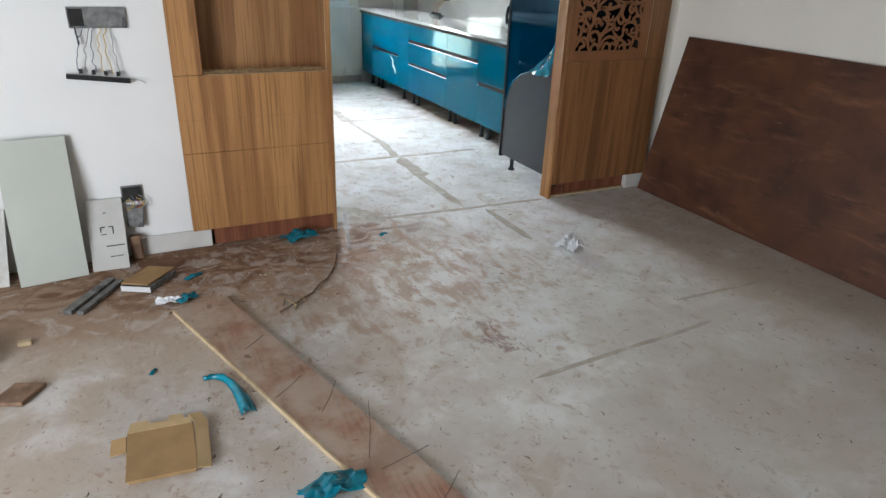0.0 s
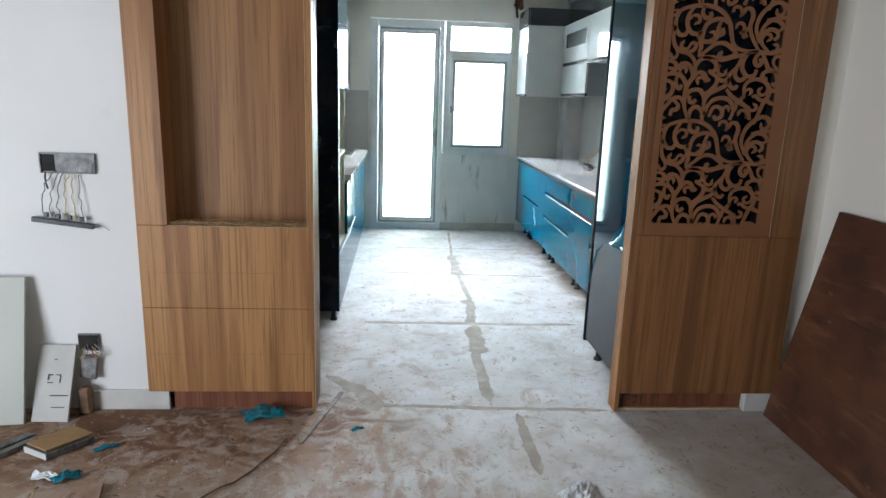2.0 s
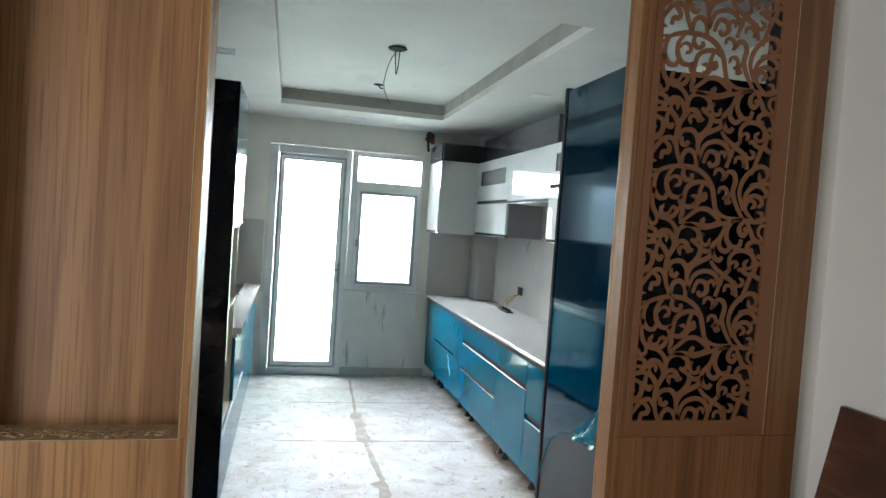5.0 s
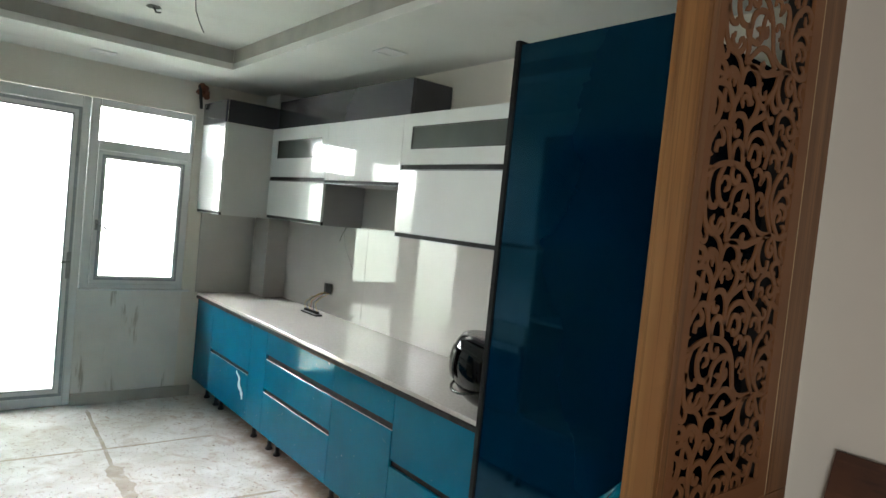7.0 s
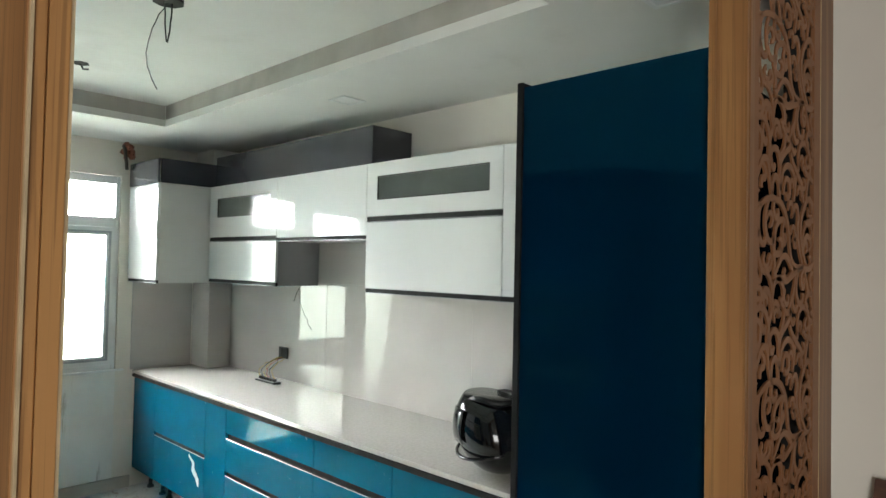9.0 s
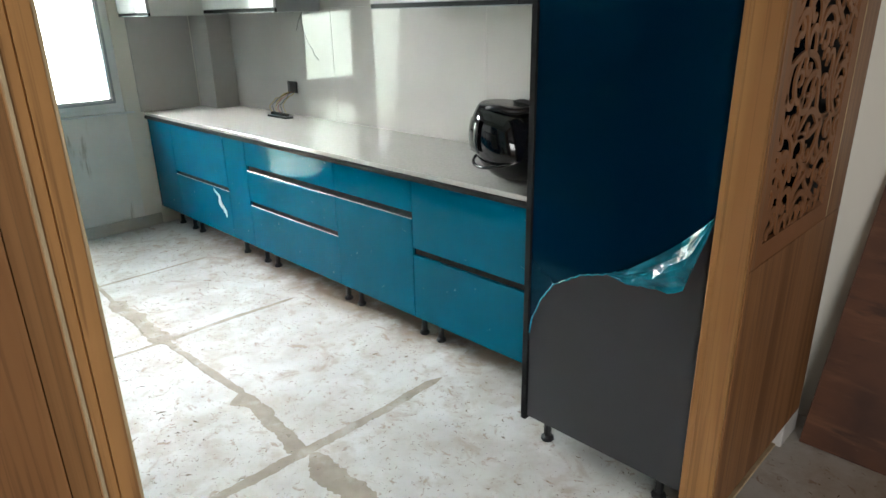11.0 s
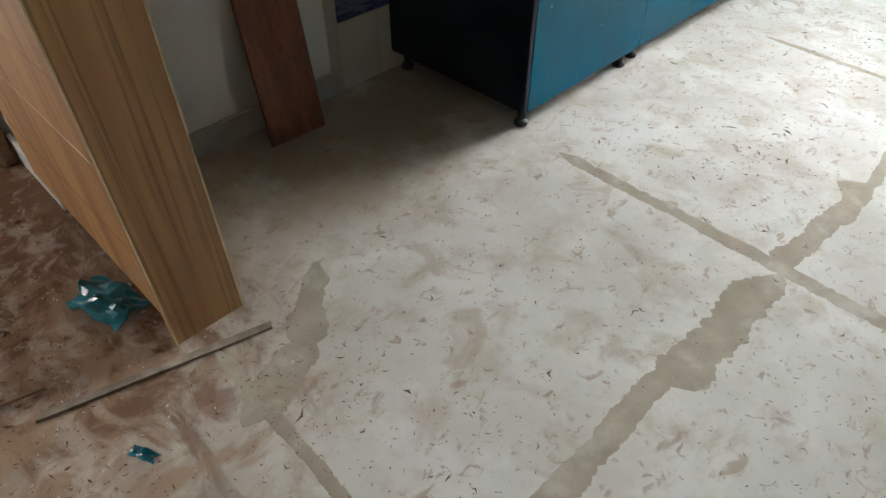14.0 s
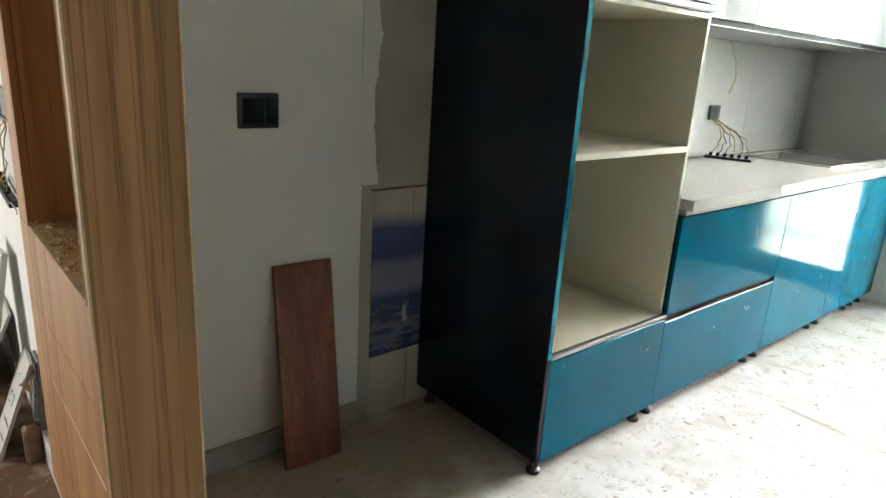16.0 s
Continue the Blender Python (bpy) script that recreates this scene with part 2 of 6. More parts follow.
M_BLACK = add_layer(mat("black_laminate", (0.001, 0.0065, 0.0155), 0.24, vary=0.1, scale=4, spec=0.25), (0.012, 0.018, 0.022), 3, 0.55, 0.85, amount=0.4, detail=12)
M_BLACKP = mat("black_plastic", (0.010, 0.010, 0.011), 0.35, vary=0.1, scale=20)
M_CHANNEL = mat("matt_black_profile", (0.012, 0.012, 0.013), 0.7, vary=0.1, scale=20, spec=0.15)
M_GLOSSBLACK = mat("polished_black_shell", (0.005, 0.005, 0.006), 0.10, vary=0.1, scale=8, coat=0.2)
M_VISOR = mat("smoked_visor", (0.010, 0.010, 0.011), 0.08, vary=0.1, scale=8, coat=0.4)
M_WHITE = mat("white_acrylic_gloss", (0.74, 0.755, 0.75), 0.025, vary=0.02, scale=2, coat=0.0, spec=0.22)
M_CARCASS = mat("white_melamine", (0.62, 0.62, 0.60), 0.45, vary=0.03, scale=3)
M_CREAM = mat("cream_carcass_board", (0.62, 0.58, 0.46), 0.5, vary=0.04, scale=3, bump=0.05)
M_GREY = mat("dark_grey_gloss", (0.046, 0.046, 0.056), 0.16, vary=0.05, scale=3, coat=0.3)
M_MIDGREY = mat("grey_cabinet_side", (0.30, 0.30, 0.31), 0.4, vary=0.04, scale=3)
M_QUARTZ = mat("quartz_worktop", (0.53, 0.51, 0.475), 0.02, scale=70, color2=(0.48, 0.46, 0.43), edge=(0.35, 0.62), spec=1.0)
M_TILE = add_layer(mat("glazed_greige_tile", (0.50, 0.48, 0.45), 0.012, vary=0.05, scale=1.6, spec=0.28), (0.58, 0.565, 0.54), 3, 0.6, 0.8, amount=0.3)
M_TILEW = add_layer(add_layer(mat("pale_marble_tile", (0.68, 0.675, 0.655), 0.03, vary=0.03, scale=1.6, spec=0.3), (0.57, 0.56, 0.54), 2.4, 0.52, 0.70, amount=0.6, distort=1.2), (0.48, 0.45, 0.42), 5.0, 0.62, 0.68, amount=0.4, distort=2.0)
M_UPVC = mat("white_upvc", (0.78, 0.80, 0.80), 0.35, vary=0.03, scale=5)
M_TAPE = add_layer(mat("printed_grey_tape", (0.40, 0.44, 0.46), 0.4, vary=0.1, scale=40), (0.13, 0.15, 0.17), 55, 0.60, 0.64, amount=0.8)
M_ALU = mat("brushed_aluminium", (0.33, 0.34, 0.35), 0.5, metal=0.7, vary=0.06, scale=30)
M_STEEL = mat("stainless_steel", (0.55, 0.54, 0.52), 0.3, metal=0.85, vary=0.05, scale=10)
M_ZINC = add_layer(mat("dusty_zinc_box", (0.26, 0.26, 0.25), 0.55, metal=0.4, vary=0.2, scale=30), (0.05, 0.05, 0.05), 14, 0.55, 0.65, amount=0.8)
# near-black that paints the shade of holes and recesses onto solid parts
M_HOLLOW = mat("painted_recess_shade", (0.03, 0.028, 0.026), 0.9, vary=0.2, scale=20)
M_BRICK = mat("broken_brick", (0.24, 0.09, 0.05), 0.9, vary=0.2, scale=18, bump=0.8, bump_scale=40)
M_LAMINATE = mat("grey_green_laminate", (0.54, 0.565, 0.50), 0.42, vary=0.03, scale=3)
M_OFFWHITE = add_layer(mat("dusty_white_board", (0.56, 0.55, 0.51), 0.6, vary=0.05, scale=6), (0.38, 0.30, 0.23), 7, 0.58, 0.75, amount=0.5)
M_CARD = mat("brown_cardboard", (0.36, 0.225, 0.095), 0.85, vary=0.08, scale=14, bump=0.15, bump_scale=90)
M_CARDPALE = mat("pale_cardboard", (0.50, 0.36, 0.18), 0.85, vary=0.06, scale=14, bump=0.1, bump_scale=90)
M_STRIP = mat("glossy_dusty_strip", (0.36, 0.30, 0.24), 0.5, vary=0.2, scale=25, spec=0.3)
M_INK = mat("dark_marker_ink", (0.035, 0.03, 0.03), 0.6, vary=0.1, scale=30)
M_CLEAR = mat("crumpled_white_plastic", (0.72, 0.73, 0.73), 0.22, vary=0.1, scale=30, bump=0.8, bump_scale=60)
M_CLAY = mat("dried_brown_plaster", (0.27, 0.165, 0.10), 0.9, vary=0.2, scale=18, bump=0.8, bump_scale=60)
M_CHIP = mat("wood_shavings", (0.27, 0.18, 0.105), 0.8, vary=0.25, scale=50)
M_SHAVE = mat("pale_wood_shavings", (0.55, 0.39, 0.20), 0.8, vary=0.2, scale=50)
M_DARKCHIP = mat("dark_debris", (0.07, 0.05, 0.04), 0.85, vary=0.3, scale=50)
M_YWIRE = mat("yellow_wire", (0.55, 0.38, 0.06), 0.45, vary=0.1, scale=40)
M_RWIRE = mat("red_wire", (0.40, 0.04, 0.03), 0.45, vary=0.1, scale=40)
M_BWIRE = mat("blue_grey_wire", (0.12, 0.16, 0.22), 0.45, vary=0.1, scale=40)
M_GWIRE = mat("grey_wire", (0.30, 0.30, 0.28), 0.5, vary=0.1, scale=40)
M_OLDTILE = mat("printed_sea_tile", (0.5, 0.5, 0.5), 0.22, vary=0.02, scale=2)
ot = M_OLDTILE.node_tree
o_co, o_sep, o_n, o_mul, o_add, o_rp = (ot.nodes.new("ShaderNode" + k) for k in ("TexCoord", "SeparateXYZ", "TexNoise", "Math", "Math", "ValToRGB"))
o_n.inputs["Scale"].default_value, o_n.inputs["Detail"].default_value = 5.0, 6
o_mul.operation, o_mul.inputs[1].default_value = "MULTIPLY", 0.08
ot.links.new(o_co.outputs["Object"], o_sep.inputs[0])
ot.links.new(o_co.outputs["Object"], o_n.inputs["Vector"])
ot.links.new(o_n.outputs["Fac"], o_mul.inputs[0])
ot.links.new(o_sep.outputs["Z"], o_add.inputs[0])
ot.links.new(o_mul.outputs[0], o_add.inputs[1])
ot.links.new(o_add.outputs[0], o_rp.inputs[0])
oe = o_rp.color_ramp.elements
oe[0].position, oe[0].color = 0.30, (0.035, 0.05, 0.13, 1)
oe[1].position, oe[1].color = 0.875, (0.52, 0.50, 0.45, 1)
for at_z, tone in ((0.52, (0.05, 0.07, 0.17)), (0.56, (0.21, 0.22, 0.30)), (0.655, (0.20, 0.21, 0.30)), (0.70, (0.065, 0.085, 0.20)), (0.80, (0.09, 0.11, 0.24))):
    oe.new(at_z).color = (*tone, 1)
ot.links.new(o_rp.outputs[0], ot.nodes["Principled BSDF"].inputs["Base Color"])
add_layer(M_OLDTILE, (0.19, 0.21, 0.29), 9, 0.50, 0.62, stretch=(1, 1, 4), limit=((0.425, 4.6, 0.36), (1, 0.6, 0.17)), amount=0.6, detail=8)
add_layer(M_OLDTILE, (0.42, 0.43, 0.46), 14, 0.52, 0.66, stretch=(1, 1.5, 1), limit=((0.425, 4.672, 0.42), (1, 0.035, 0.12)), amount=0.9)
M_PLAINTILE = mat("old_cream_tile", (0.55, 0.52, 0.46), 0.3, vary=0.06, scale=5)
M_RENDER = add_layer(mat("bare_cement_plaster", (0.46, 0.43, 0.38), 0.85, vary=0.08, scale=3, bump=0.3, bump_scale=30), (0.33, 0.30, 0.26), 6, 0.55, 0.75, amount=0.5)
M_DIFFUSER = mat("opal_diffuser", (0.80, 0.80, 0.80), 0.4, vary=0.02, scale=5)

M_GLASS = bpy.data.materials.new("clear_glass")
M_GLASS.use_nodes = True
gt = M_GLASS.node_tree
gt.nodes.remove(gt.nodes["Principled BSDF"])
g_t, g_g, g_m, g_f = (gt.nodes.new("ShaderNode" + k) for k in ("BsdfTransparent", "BsdfGlossy", "MixShader", "Fresnel"))
g_g.inputs["Roughness"].default_value = 0.02
gt.links.new(g_f.outputs[0], g_m.inputs[0])
gt.links.new(g_t.outputs[0], g_m.inputs[1])
gt.links.new(g_g.outputs[0], g_m.inputs[2])
gt.links.new(g_m.outputs[0], gt.nodes["Material Output"].inputs[0])
M_SMOKE = mat("smoked_cabinet_glass", (0.13, 0.15, 0.14), 0.12, vary=0.15, scale=2, coat=0.5)

# glowing sheet beyond the balcony that lights the kitchen: hazy sky above, pale trees below
M_DIST = bpy.data.materials.new("glowing_hazy_distance")
M_DIST.use_nodes = True
dt = M_DIST.node_tree
dt.nodes.remove(dt.nodes["Principled BSDF"])
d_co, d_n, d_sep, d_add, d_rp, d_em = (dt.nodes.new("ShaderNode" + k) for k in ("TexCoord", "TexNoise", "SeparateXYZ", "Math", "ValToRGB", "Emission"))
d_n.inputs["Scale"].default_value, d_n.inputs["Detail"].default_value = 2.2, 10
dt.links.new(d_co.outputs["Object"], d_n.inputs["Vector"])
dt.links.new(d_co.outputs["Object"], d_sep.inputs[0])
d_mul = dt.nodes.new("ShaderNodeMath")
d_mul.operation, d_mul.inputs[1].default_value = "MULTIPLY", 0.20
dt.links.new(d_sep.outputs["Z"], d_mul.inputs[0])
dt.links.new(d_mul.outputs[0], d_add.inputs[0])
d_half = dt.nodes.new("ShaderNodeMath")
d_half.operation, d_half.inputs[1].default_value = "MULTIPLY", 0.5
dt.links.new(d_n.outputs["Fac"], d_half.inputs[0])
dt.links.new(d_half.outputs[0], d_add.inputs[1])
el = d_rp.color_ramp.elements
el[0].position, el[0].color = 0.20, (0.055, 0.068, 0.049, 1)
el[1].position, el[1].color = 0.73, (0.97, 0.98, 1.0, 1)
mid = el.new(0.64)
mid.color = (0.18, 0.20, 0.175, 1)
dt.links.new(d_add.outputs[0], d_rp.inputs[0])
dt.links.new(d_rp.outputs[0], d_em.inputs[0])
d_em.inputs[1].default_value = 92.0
dt.links.new(d_em.outputs[0], dt.nodes["Material Output"].inputs[0])


# ---- mesh helpers ----
BASE = {}


def thing(name, at, label, category="", group="", kind=""):
    """An Empty at the base of a thing, which holds its parts."""
    ob = new(name)
    ob.location = at
    ob.empty_display_size = 0.05
    BASE[ob] = Vector(at)
    return tagged(ob, label, category, group, kind)


def part(name, bm, material, parent, label="", smooth=False):
    """Links a bmesh, given in world places, as one mesh under a thing or a part."""
    base = BASE[parent]
    bmesh.ops.translate(bm, verts=bm.verts, vec=-base)
    me = bpy.data.meshes.new(name)
    bm.normal_update()
    bm.to_mesh(me)
    bm.free()
    me.materials.append(material)
    if smooth:
        for p in me.polygons:
            p.use_smooth = True
    ob = new(name, me)
    ob.parent = parent
    BASE[ob] = base
    return tagged(ob, label)


def solid(name, bm, material, label="", category="", group="", kind="", smooth=False, at=(0, 0, 0)):
    """Links a bmesh, given in world places, as one top-level mesh with its origin at its base."""
    base = Vector(at)
    bmesh.ops.translate(bm, verts=bm.verts, vec=-base)
    me = bpy.data.meshes.new(name)
    bm.normal_update()
    bm.to_mesh(me)
    bm.free()
    me.materials.append(material)
    if smooth:
        for p in me.polygons:
            p.use_smooth = True
    ob = new(name, me)
    ob.location = base
    BASE[ob] = base
    return tagged(ob, label, category, group, kind)


def box(x0, x1, y0, y1, z0, z1, bevel=0.0, bm=None):
    bm = bm or bmesh.new()
    vs = [bm.verts.new((x, y, z)) for x in (min(x0, x1), max(x0, x1)) for y in (min(y0, y1), max(y0, y1)) for z in (min(z0, z1), max(z0, z1))]
    fs = [bm.faces.new([vs[i] for i in q]) for q in ((0, 1, 3, 2), (4, 6, 7, 5), (0, 4, 5, 1), (2, 3, 7, 6), (0, 2, 6, 4), (1, 5, 7, 3))]
    if bevel:
        es = list({e for f in fs for e in f.edges})
        bmesh.ops.bevel(bm, geom=es, offset=bevel, segments=1, affect="EDGES", profile=0.5)
    return bm


def boxes(*lots, bevel=0.0):
    bm = bmesh.new()
    for q in lots:
        box(*q, bevel=bevel, bm=bm)
    return bm


def tube(pts, r, sides=6, bm=None):
    """A round wire along points."""
    bm = bm or bmesh.new()
    pts = [Vector(p) for p in pts]
    rings = []
    for i, p in enumerate(pts):
        d = (pts[min(i + 1, len(pts) - 1)] - pts[max(i - 1, 0)]).normalized()
        a = d.orthogonal().normalized() if not rings else (rings[-1][1] - d * rings[-1][1].dot(d)).normalized()
        c = d.cross(a)
        rings.append(([bm.verts.new(p + r * (math.cos(2 * math.pi * k / sides) * a + math.sin(2 * math.pi * k / sides) * c)) for k in range(sides)], a))
    for (r0, _), (r1, _) in zip(rings, rings[1:]):
        for k in range(sides):
            bm.faces.new((r0[k], r0[(k + 1) % sides], r1[(k + 1) % sides], r1[k]))
    bm.faces.new(list(reversed(rings[0][0])))
    bm.faces.new(rings[-1][0])
    return bm


def arc(p0, p1, sag, n=10, wob=0.0):
    """Points of a wire from p0 to p1 that hangs or bulges by the vector sag."""
    p0, p1, sag = Vector(p0), Vector(p1), Vector(sag)
    out = []
    for i in range(n + 1):
        f = i / n
        j = Vector((random.uniform(-wob, wob), random.uniform(-wob, wob), random.uniform(-wob, wob))) if 0 < i < n else Vector()
        out.append(p0.lerp(p1, f) + sag * 4 * f * (1 - f) + j)
    return out


def lathe(cx, cy, profile, sides=12, bm=None):
    """Turned solid round an upright axis: profile of (radius, z)."""
    bm = bm or bmesh.new()
    rings = [[bm.verts.new((cx + r * math.cos(2 * math.pi * k / sides), cy + r * math.sin(2 * math.pi * k / sides), z)) for k in range(sides)] for r, z in profile]
    for a, b in zip(rings, rings[1:]):
        for k in range(sides):
            bm.faces.new((a[k], a[(k + 1) % sides], b[(k + 1) % sides], b[k]))
    bm.faces.new(list(reversed(rings[0])))
    bm.faces.new(rings[-1])
    return bm


def slab(corners, thick, bevel=0.0, flat=True):
    """A board given by four corners of its front face; it is thick away from that face."""
    bm = bmesh.new()
    c = [Vector(p) for p in corners]
    c[3] = c[0] + (c[2] - c[1]) if thick < 0.03 and flat else c[3]
    n = (c[1] - c[0]).cross(c[3] - c[0]).normalized()
    front = [bm.verts.new(p) for p in c]
    back = [bm.verts.new(p - n * thick) for p in c]
    bm.faces.new(front)
    bm.faces.new(list(reversed(back)))
    for i in range(4):
        j = (i + 1) % 4
        bm.faces.new((front[j], front[i], back[i], back[j]))
    if bevel:
        bmesh.ops.bevel(bm, geom=list(bm.edges), offset=bevel, segments=1, affect="EDGES", profile=0.5)
    return bm


def crumple(cx, cy, z0, rx, ry, h, turn, seed, n=12, cut=0.0):
    """A creased scrap of film lying on the floor: a closed thin sheet with an uneven rim."""
    rnd = random.Random(seed)
    bm = bmesh.new()
    top, low = {}, {}
    c, s = math.cos(radians(turn)), math.sin(radians(turn))
    for i in range(n + 1):
        for j in range(n + 1):
            u, v = i / n * 2 - 1, j / n * 2 - 1
            k = 1 + cut * noise.noise((u * 2 + seed, v * 2, 0.3))
            x, y = u * rx * k, v * ry * (1 + cut * noise.noise((v * 2, u * 2, seed)))
            f = max(0.0, 1 - (u * u * v * v) ** 0.5 - 0.2 * (abs(u) + abs(v)))
            z = h * (0.25 + f * (0.45 + 0.9 * abs(noise.noise((u * 3.1 + seed, v * 3.1, 1.0))))) + rnd.uniform(0, 0.08) * h
            p = (cx + x * c - y * s, cy + x * s + y * c, z0 + z)
            top[i, j] = bm.verts.new(p)
            low[i, j] = bm.verts.new((p[0], p[1], max(z0, p[2] - 0.0015 - 0.2 * h * f)))
    for i in range(n):
        for j in range(n):
            bm.faces.new((top[i, j], top[i + 1, j], top[i + 1, j + 1], top[i, j + 1]))
            bm.faces.new((low[i, j], low[i, j + 1], low[i + 1, j + 1], low[i + 1, j]))
    for i in range(n):
        bm.faces.new((top[i + 1, 0], top[i, 0], low[i, 0], low[i + 1, 0]))
        bm.faces.new((top[i, n], top[i + 1, n], low[i + 1, n], low[i, n]))
        bm.faces.new((top[0, i], top[0, i + 1], low[0, i + 1], low[0, i]))
        bm.faces.new((top[n, i + 1], top[n, i], low[n, i], low[n, i + 1]))
    return bm


def thicken(bm, t):
    """Gives an open sheet a thickness t, with closed rims."""
    bm.normal_update()
    faces, rims = list(bm.faces), [e for e in bm.edges if len(e.link_faces) == 1]
    twin = {v: bm.verts.new(v.co - v.normal * t) for v in list(bm.verts)}
    for e in rims:
        lp = e.link_loops[0]
        a, b = lp.vert, lp.link_loop_next.vert
        bm.faces.new((b, a, twin[a], twin[b]))
    for f in faces:
        bm.faces.new([twin[v] for v in reversed(f.verts)])


def frame_mesh(plane, a0, a1, b0, b1, i0, i1, j0, j1, n0, n1):
    """A flat frame as one closed mesh: outer a0..a1 by b0..b1, hole i0..i1 by j0..j1, between n0 and n1 along the normal."""
    bm = bmesh.new()

    def at(a, b, n):
        return bm.verts.new({"xz": (a, n, b), "yz": (n, a, b), "xy": (a, b, n)}[plane])
    rings = [[at(a, b, n) for a, b in q] for n in (n0, n1) for q in (((a0, b0), (a1, b0), (a1, b1), (a0, b1)), ((i0, j0), (i1, j0), (i1, j1), (i0, j1)))]
    o0, h0, o1, h1 = rings
    for k in range(4):
        m = (k + 1) % 4
        bm.faces.new((o0[k], o0[m], h0[m], h0[k]))
        bm.faces.new((o1[m], o1[k], h1[k], h1[m]))
        bm.faces.new((o0[m], o0[k], o1[k], o1[m]))
        bm.faces.new((h0[k], h0[m], h1[m], h1[k]))
    bmesh.ops.recalc_face_normals(bm, faces=bm.faces)
    return bm


# ---- the shell of the two rooms ----
def structure(name, bm, material, label, at=(0, 0, 0)):
    return solid(name, bm, material, label, kind="structure", at=at)


SOFFIT, TRAY, LIVING_TOP = 2.63, 2.77, 2.86
floor = structure("floor", box(-2.55, 3.53, -3.1, 8.25, -0.12, 0), M_FLOOR, "floor under dusty white protective cover with brown dirt and painted shade")
structure("balcony_floor", box(-1.5, 5.0, 8.25, 9.9, -0.14, -0.02), M_PLAINTILE, "pale tiled balcony floor outside the kitchen door")
backdrop = structure("backdrop", box(-5.0, 8.0, 9.9, 9.92, -1.2, 4.6), M_DIST, "glowing backdrop painted with hazy bright sky above pale green trees")
structure("wall_north_living", box(-2.55, 0.31, 3.50, 3.66, 0, LIVING_TOP), M_WALL, "plain white painted living room wall")
structure("wall_west_kitchen", box(0.27, 0.42, 3.66, 8.05, 0, LIVING_TOP), M_WALL, "off-white painted kitchen wall")
wall_east = structure("wall_east", box(3.53, 3.70, -3.1, 8.25, 0, LIVING_TOP), M_CREAMWALL, "plain cream painted long side wall")
structure("wall_stub", box(3.41, 3.53, 3.50, 3.60, 0, LIVING_TOP), M_CREAMWALL, "narrow cream wall return beside the screen")
# south and west walls are unseen; their dark plaster holds down bounced light
structure("wall_south", box(-2.55, 3.53, -3.25, -3.1, 0, LIVING_TOP), M_RENDER, "unseen plain wall, darkened to cut bounced light")
structure("wall_west_living", boxes((-2.70, -2.55, -3.25, -0.8, 0, LIVING_TOP), (-2.70, -2.55, 1.2, 3.66, 0, LIVING_TOP), (-2.70, -2.55, -0.8, 1.2, 0, 0.1), (-2.70, -2.55, -0.8, 1.2, 2.0, LIVING_TOP)), M_RENDER, "unseen wall with a window opening, darkened to cut bounced light")
structure("wall_north_kitchen", boxes((0.27, 1.15, 8.05, 8.25, 0, LIVING_TOP), (1.15, 2.745, 8.05, 8.25, 2.365, LIVING_TOP), (2.745, 3.53, 8.05, 8.25, 0, LIVING_TOP)), M_CREAMWALL, "off-white kitchen end wall round the balcony door")
structure("wall_under_window", box(1.975, 2.745, 8.05, 8.25, 0, 0.905), M_STAINED, "white wall under the window with dark drip stains")
structure("pillar", box(3.335, 3.53, 7.76, 8.05, 0, LIVING_TOP), M_WALL, "square concrete pillar in the kitchen corner")
# unseen ceiling in the same dark plaster, for less fill
structure("ceiling_living", box(-2.70, 3.7, -3.25, 3.66, LIVING_TOP, LIVING_TOP + 0.12), M_RENDER, "unseen living room ceiling, darkened to cut bounced light")
structure("ceiling_kitchen", boxes((0.27, 1.24, 3.66, 8.05, SOFFIT, LIVING_TOP), (2.72, 3.53, 3.66, 8.05, SOFFIT, LIVING_TOP), (1.24, 2.72, 3.66, 4.14, SOFFIT, LIVING_TOP), (1.24, 2.72, 7.22, 8.05, SOFFIT, LIVING_TOP), (1.24, 2.72, 4.14, 7.22, TRAY, LIVING_TOP), (0.27, 3.7, 3.66, 8.25, LIVING_TOP, LIVING_TOP + 0.1)), M_CEIL, "white gypsum kitchen ceiling with a sunken tray")
structure("trim_tray", boxes((1.24, 1.244, 4.15, 7.21, 2.675, 2.768), (2.716, 2.72, 4.15, 7.21, 2.675, 2.768), (1.245, 2.715, 4.14, 4.144, 2.675, 2.768), (1.245, 2.715, 7.216, 7.22, 2.675, 2.768)), M_TRAY, "grey band round the upright faces of the ceiling tray")
structure("baseboard_window", box(1.975, 2.87, 8.03, 8.048, 0, 0.09, 0.003), M_PLAINTILE, "cream stone skirting under the kitchen window")
structure("baseboard_kitchen", box(0.425, 0.440, 3.665, 4.505, 0, 0.09, 0.003), M_GREYSKIRT, "grey stone skirting along the kitchen wall")
structure("baseboard_living", box(0.03, 0.40, 3.482, 3.498, 0, 0.10, 0.003), M_SKIRT, "short length of white skirting tile")
structure("baseboard_stub", box(3.25, 3.415, 3.452, 3.497, 0, 0.10, 0.004), M_SKIRT, "short white skirting block beside the screen")
structure("baseboard_west", box(-2.53, -0.56, 3.482, 3.498, 0, 0.10, 0.003), M_SKIRT, "white skirting tile along the living room wall")


# glazed wall tiles over the worktops
def tile_row(parent, spans, fixed, axis, z0, z1, thick=0.008):
    for a, b in spans:
        bm = box(fixed, fixed - thick, a + 0.001, b - 0.001, z0, z1, 0.001) if axis == "x" else box(a + 0.001, b - 0.001, fixed, fixed - thick, z0, z1, 0.001)
        part("tile", bm, M_TILE, parent)


